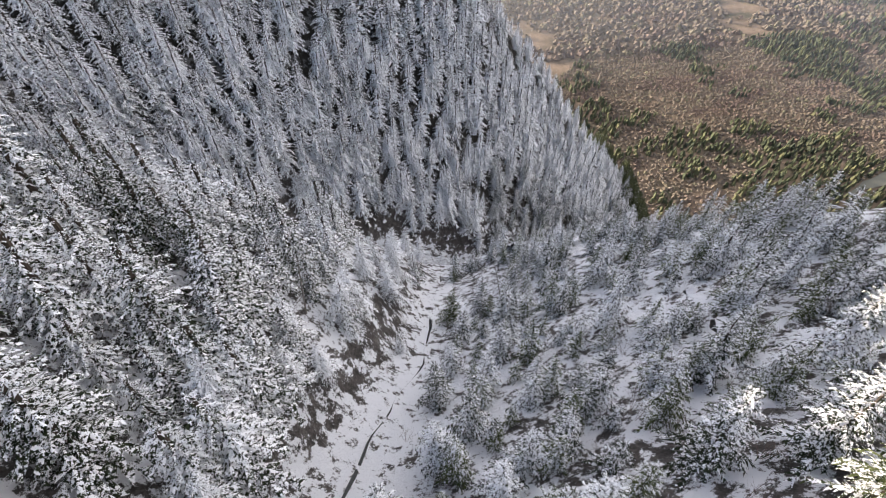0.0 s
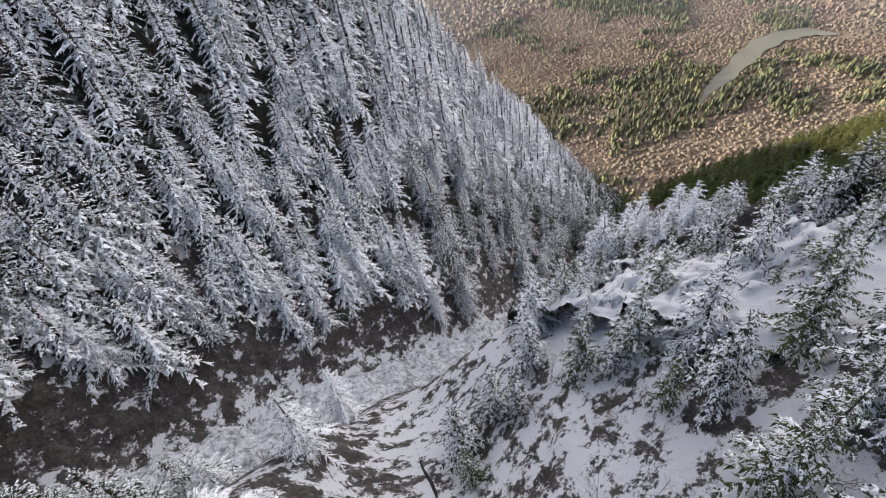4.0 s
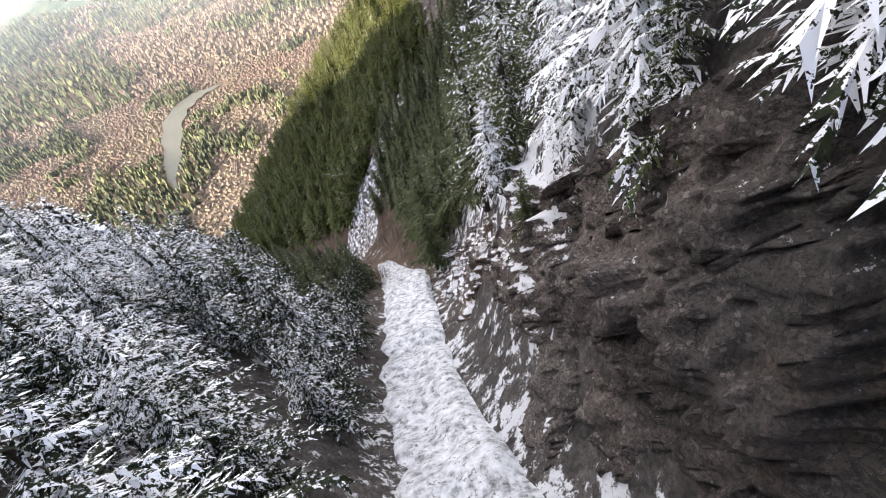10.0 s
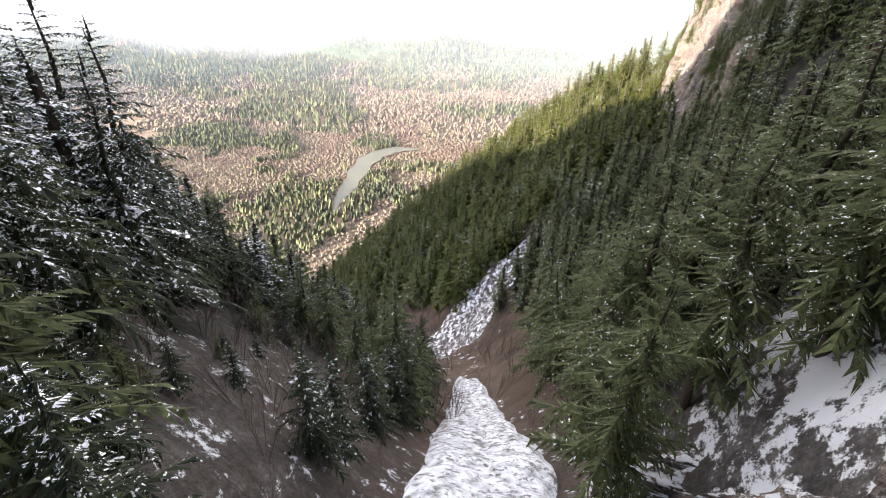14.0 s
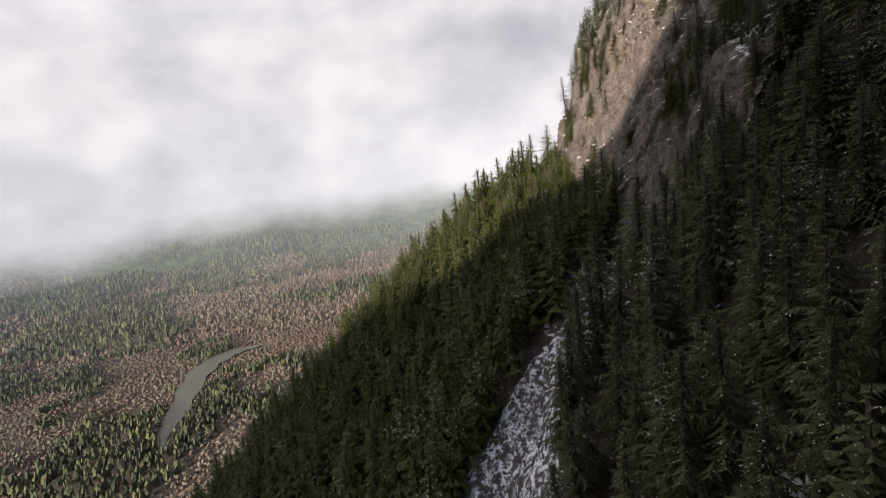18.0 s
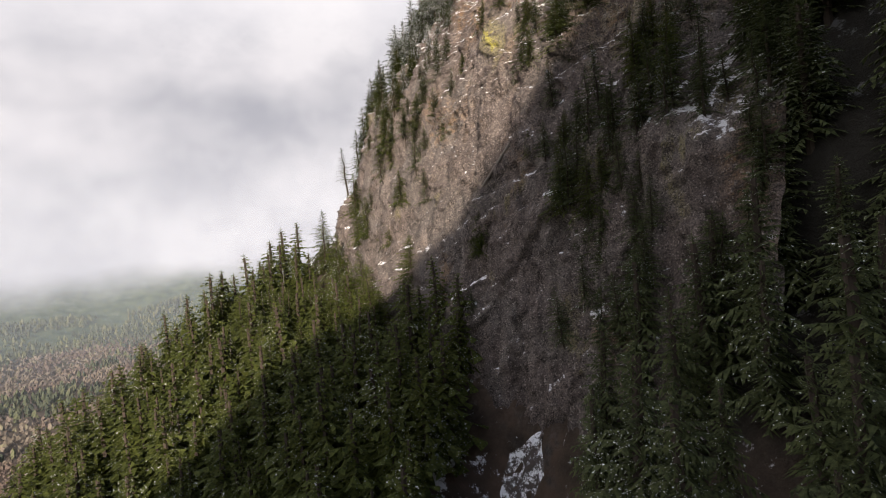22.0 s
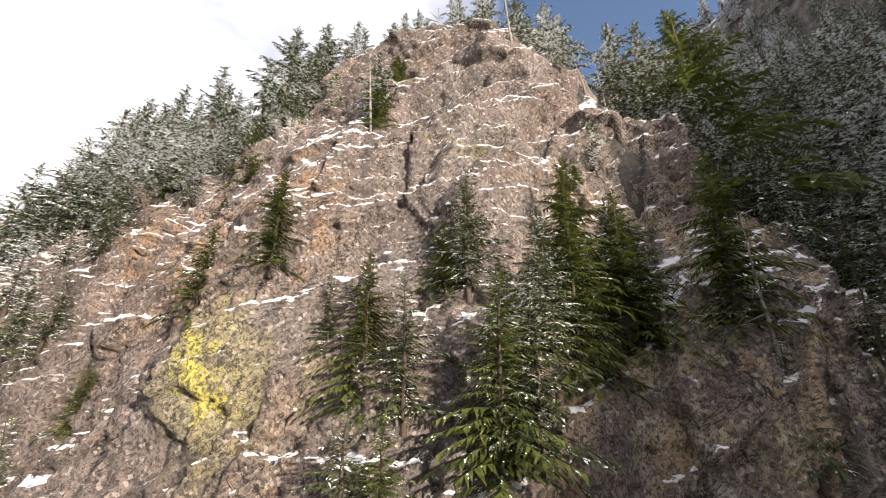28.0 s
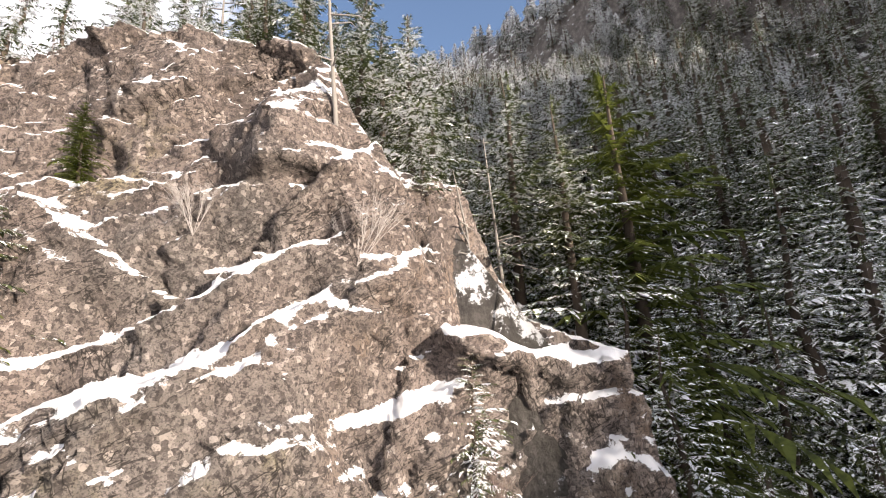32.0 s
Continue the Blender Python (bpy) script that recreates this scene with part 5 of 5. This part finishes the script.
def brush_stuff(name, pts, label, mat, h, seed):
    """Thickets of bare scrub, too dense to count."""
    g = np.random.default_rng(seed)
    temps = []
    for _ in range(4):
        me = bush_mesh(g, 1.0, 0.7, 4, mat, 4)
        v = np.empty(len(me.vertices) * 3, np.float32)
        me.vertices.foreach_get("co", v)
        f = np.empty(len(me.polygons) * 3, np.int32)
        me.polygons.foreach_get("vertices", f)
        temps.append((v.reshape(-1, 3), f.reshape(-1, 3)))
        bpy.data.meshes.remove(me)
    vs, fs, off = [], [], 0
    for x, y, z in pts:
        v, f = temps[g.integers(4)]
        a, s = g.random() * 6.283, h * (0.6 + 0.8 * g.random())
        c, sn = math.cos(a) * s, math.sin(a) * s
        vs.append(np.stack([v[:, 0] * c - v[:, 1] * sn + x, v[:, 0] * sn + v[:, 1] * c + y, v[:, 2] * s + z], 1))
        fs.append(f + off)
        off += len(v)
    ob = new(name, mesh_from(name, np.concatenate(vs), np.concatenate(fs), [mat]))
    tagged(ob, label, "scrub", kind="stuff")


brush_stuff("bare_scrub", scatter(150, 290, 112, 235, 4.2, lambda x, y, z: ((bed(x, y) < 30) & (bed(x, y) > 2) | (np.abs(x - couloir_x(y)) < 13) & (y > 100) & (y < 150)) & (fbm(x, y, 9, 2, 44) > -0.15), 51), "leafless brown scrub at the ravine's mouth", M_TWIG, 4.6, 71)
brush_stuff("shoulder_scrub", scatter(0, 100, -20, 112, 4.0, lambda x, y, z: ~left_bank(x, y) & (bed(x, y) > 3) & (fbm(x, y, 12, 2, 45) > -0.02), 52), "frosted low scrub on the snowy shoulder", M_TWIG, 2.2, 72)
brush_stuff("bank_scrub", scatter(96, 180, 126, 172, 2.7, lambda x, y, z: left_bank(x, y) & (bed(x, y) > 6) & (bed(x, y) < 34), 53), "leafless brown scrub on the ravine bank", M_TWIG, 2.6, 73)


def boulder(x, y, z, s, mat, label, g, group):
    """A blocky rock with flat broken sides."""
    bm = bmesh.new()
    bmesh.ops.create_icosphere(bm, subdivisions=3, radius=1.0)
    for _ in range(16):
        n = Vector((g.normal(), g.normal(), g.normal())).normalized()
        cut = 0.50 + 0.42 * g.random()
        for v in bm.verts:
            d = v.co.dot(n)
            if d > cut:
                v.co -= n * (d - cut)
    me = bpy.data.meshes.new("boulder")
    bm.to_mesh(me)
    bm.free()
    me.materials.append(mat)
    ob = new("boulder", me)
    ob.matrix_world = pose(x, y, z, g.random() * 30, g.random() * 30, g.random() * 360) @ Matrix.Diagonal((s * (0.8 + 0.5 * g.random()), s, s * (0.6 + 0.4 * g.random()), 1))
    return tagged(ob, label, "rock", group)


def log(a, b, r, label, mat, g):
    ob = new("fallen_log")
    mid = (Vector(a) + Vector(b)) / 2
    ob.location = mid
    tagged(ob, label, "log", "fallen logs")
    v, f = limb(Vector(a) - mid, Vector(b) - mid, r, r * 0.6, 7)
    part("trunk", mesh_from("trunk", v, f, [mat], None, True), ob)
    d = Vector(b) - Vector(a)
    for _ in range(4):
        p = Vector(a) - mid + d * (0.3 + 0.6 * g.random())
        q = p + Vector((g.normal(), g.normal(), abs(g.normal()) * 0.6)) * 0.7
        v, f = limb(p, q, r * 0.3, r * 0.08, 4)
        part("stub", mesh_from("stub", v, f, [mat], None, True), ob)


def small_things():
    g = np.random.default_rng(81)
    bedline = np.array([s[:3] for s in RAVINE], float)
    # dead trees along the cliff top, on the spur and by the ravine
    for x, y, h, lx, ly in ((262, 63.5, 9, 0.01, 0.0), (254, 62, 10, 0.06, 0.02), (270, 60, 11, 0.0, 0.0), (247, 61, 13, -0.02, 0.0), (242, 60, 15, 0.03, 0), (278, 62, 4, 0.02, 0.1), (236, 58, 12, -0.04, 0), (284, 58, 9, 0.05, 0.05), (290, 56, 8, 0.03, 0.03), (325, 104, 12, 0.02, 0.02), (328, 98, 13, -0.01, 0.02), (318, 92, 10, 0.04, 0.02)):
        snag(x, y, float(land(np.array(x), np.array(y))), h, (lx, ly), g)
    for x, y, h, lx, ly in ((76, 140, 13, 0.25, -0.15), (60, 138, 12, 0.1, 0.2), (30, 130, 12, 0.2, -0.1), (-12, 45, 13, 0.1, 0.05), (-22, 62, 14, -0.05, 0.1), (24, 60, 9, -0.2, 0.1), (-8, 75, 12, 0.15, 0.0)):
        snag(x, y, float(land(np.array(x), np.array(y))), h, (lx, ly), g, "leaning dead trunk among snowy conifers")
    for x, v, h in ((255.9, 91.5, 6.5), (261.2, 99.5, 9), (271.5, 88.5, 8), (263, 84.8, 1.6), (251, 70, 7), (278, 91, 2.6)):
        px, py, pz = on_face(x, v)
        snag(px, py - 0.2, pz, h, (0.05, 0.08), g)
    # white frosted and evergreen shrubs on the rock
    for x, v, h, mat, label in ((260.4, 93, 2.6, M_FROST, "frost-white leafless shrub on the cliff"), (266, 94.5, 2.0, M_FROST, "frost-white leafless shrub on the cliff"), (279, 90, 2.4, M_FROST, "grey leafless shrub on the cliff"), (256, 84, 2.6, M_TWIG, "brown leafless shrub on the cliff"), (287, 82, 3.0, M_TWIG, "brown leafless shrub on the cliff"), (300, 66, 3.0, M_TWIG, "brown leafless shrub on the cliff"), (268, 72, 2.6, M_TWIG, "brown leafless shrub on the cliff")):
        px, py, pz = on_face(x, v)
        ob = new("shrub")
        ob.location = (px, py, pz)
        tagged(ob, label, "shrub", "shrubs on the cliff")
        for _ in range(9):
            part("stem", bush_mesh(g, 0.8 * h, h * 0.9, 1, mat, 9), ob)
    # logs and rocks on the avalanche snow
    for x, off, ln, a, r in ((98, 0.5, 2.2, 0.3, 0.16), (104, -3, 3.0, 1.2, 0.12), (112, 2, 3.4, 2.4, 0.13), (118, -1, 2.6, 0.8, 0.12), (122, 3, 3.8, 2.0, 0.14), (127, -3, 3.0, 2.8, 0.12), (131, 1, 4.2, 1.0, 0.15), (138, -2, 3.0, 0.2, 0.13), (145, 1, 4.0, 2.2, 0.14), (85, -2, 2.4, 1.5, 0.12), (72, 1, 2.2, 0.5, 0.12)):
        by, bz = float(np.interp(x, bedline[:, 0], bedline[:, 1])), float(np.interp(x, bedline[:, 0], bedline[:, 2]))
        c, s = math.cos(a) * ln / 2, math.sin(a) * ln / 2
        fall = -0.72 * c
        log((x - c, by + off - s, bz + 1.0 - fall), (x + c, by + off + s, bz + 1.0 + fall), r, "dark broken log lying on packed snow", M_BARK, g)
    for x, off, s in ((99, -0.5, 1.1), (107, 4.5, 0.8), (116, -4, 0.9), (125, 0, 0.6), (134, 4, 0.9), (90, 3, 0.7), (80, -3, 0.8), (141, -4, 1.0)):
        by, bz = float(np.interp(x, bedline[:, 0], bedline[:, 1])), float(np.interp(x, bedline[:, 0], bedline[:, 2]))
        boulder(x, by + off, bz + 0.8, s, M_GORGE, "dark rock in the avalanche snow", g, "rocks on the snow")
    # outcrops on the shoulder and beside the ravine
    for x, y, s in ((37, 22, 2.0), (41, 27, 2.4), (45, 20, 1.8), (33, 14, 1.6), (50, 32, 2.0), (56, 44, 1.6), (30, 2, 1.8), (38, 8, 1.7), (62, 60, 1.5), (46, 50, 1.3), (58, 98, 1.2), (64, 100, 1.3), (52, 100, 1.1), (70, 104, 1.2), (44, 36, 1.5), (34, 30, 1.2), (27, 12, 1.4), (22, -4, 1.3), (48, 14, 2.0), (20, 30, 1.6), (16, 62, 1.4), (205, 112, 4.5), (210, 106, 3.5), (198, 116, 3.0)):
        boulder(x, y, float(land(np.array(x), np.array(y))) - 0.2, 0.75 * s, M_GORGE, "snow-capped dark rock outcrop", g, "outcrops")
    log((268.5, *on_face(268.5, 52)[1:]), (277, *on_face(277, 44)[1:]), 0.25, "long dead trunk lodged across the cliff", M_DEAD, g)
    log((258, 130, float(land(np.array(258.0), np.array(130.0))) + 0.6), (264, 122, float(land(np.array(264.0), np.array(122.0))) + 0.6), 0.3, "fallen trunk on the snowy scree", M_DEAD, g)


small_things()
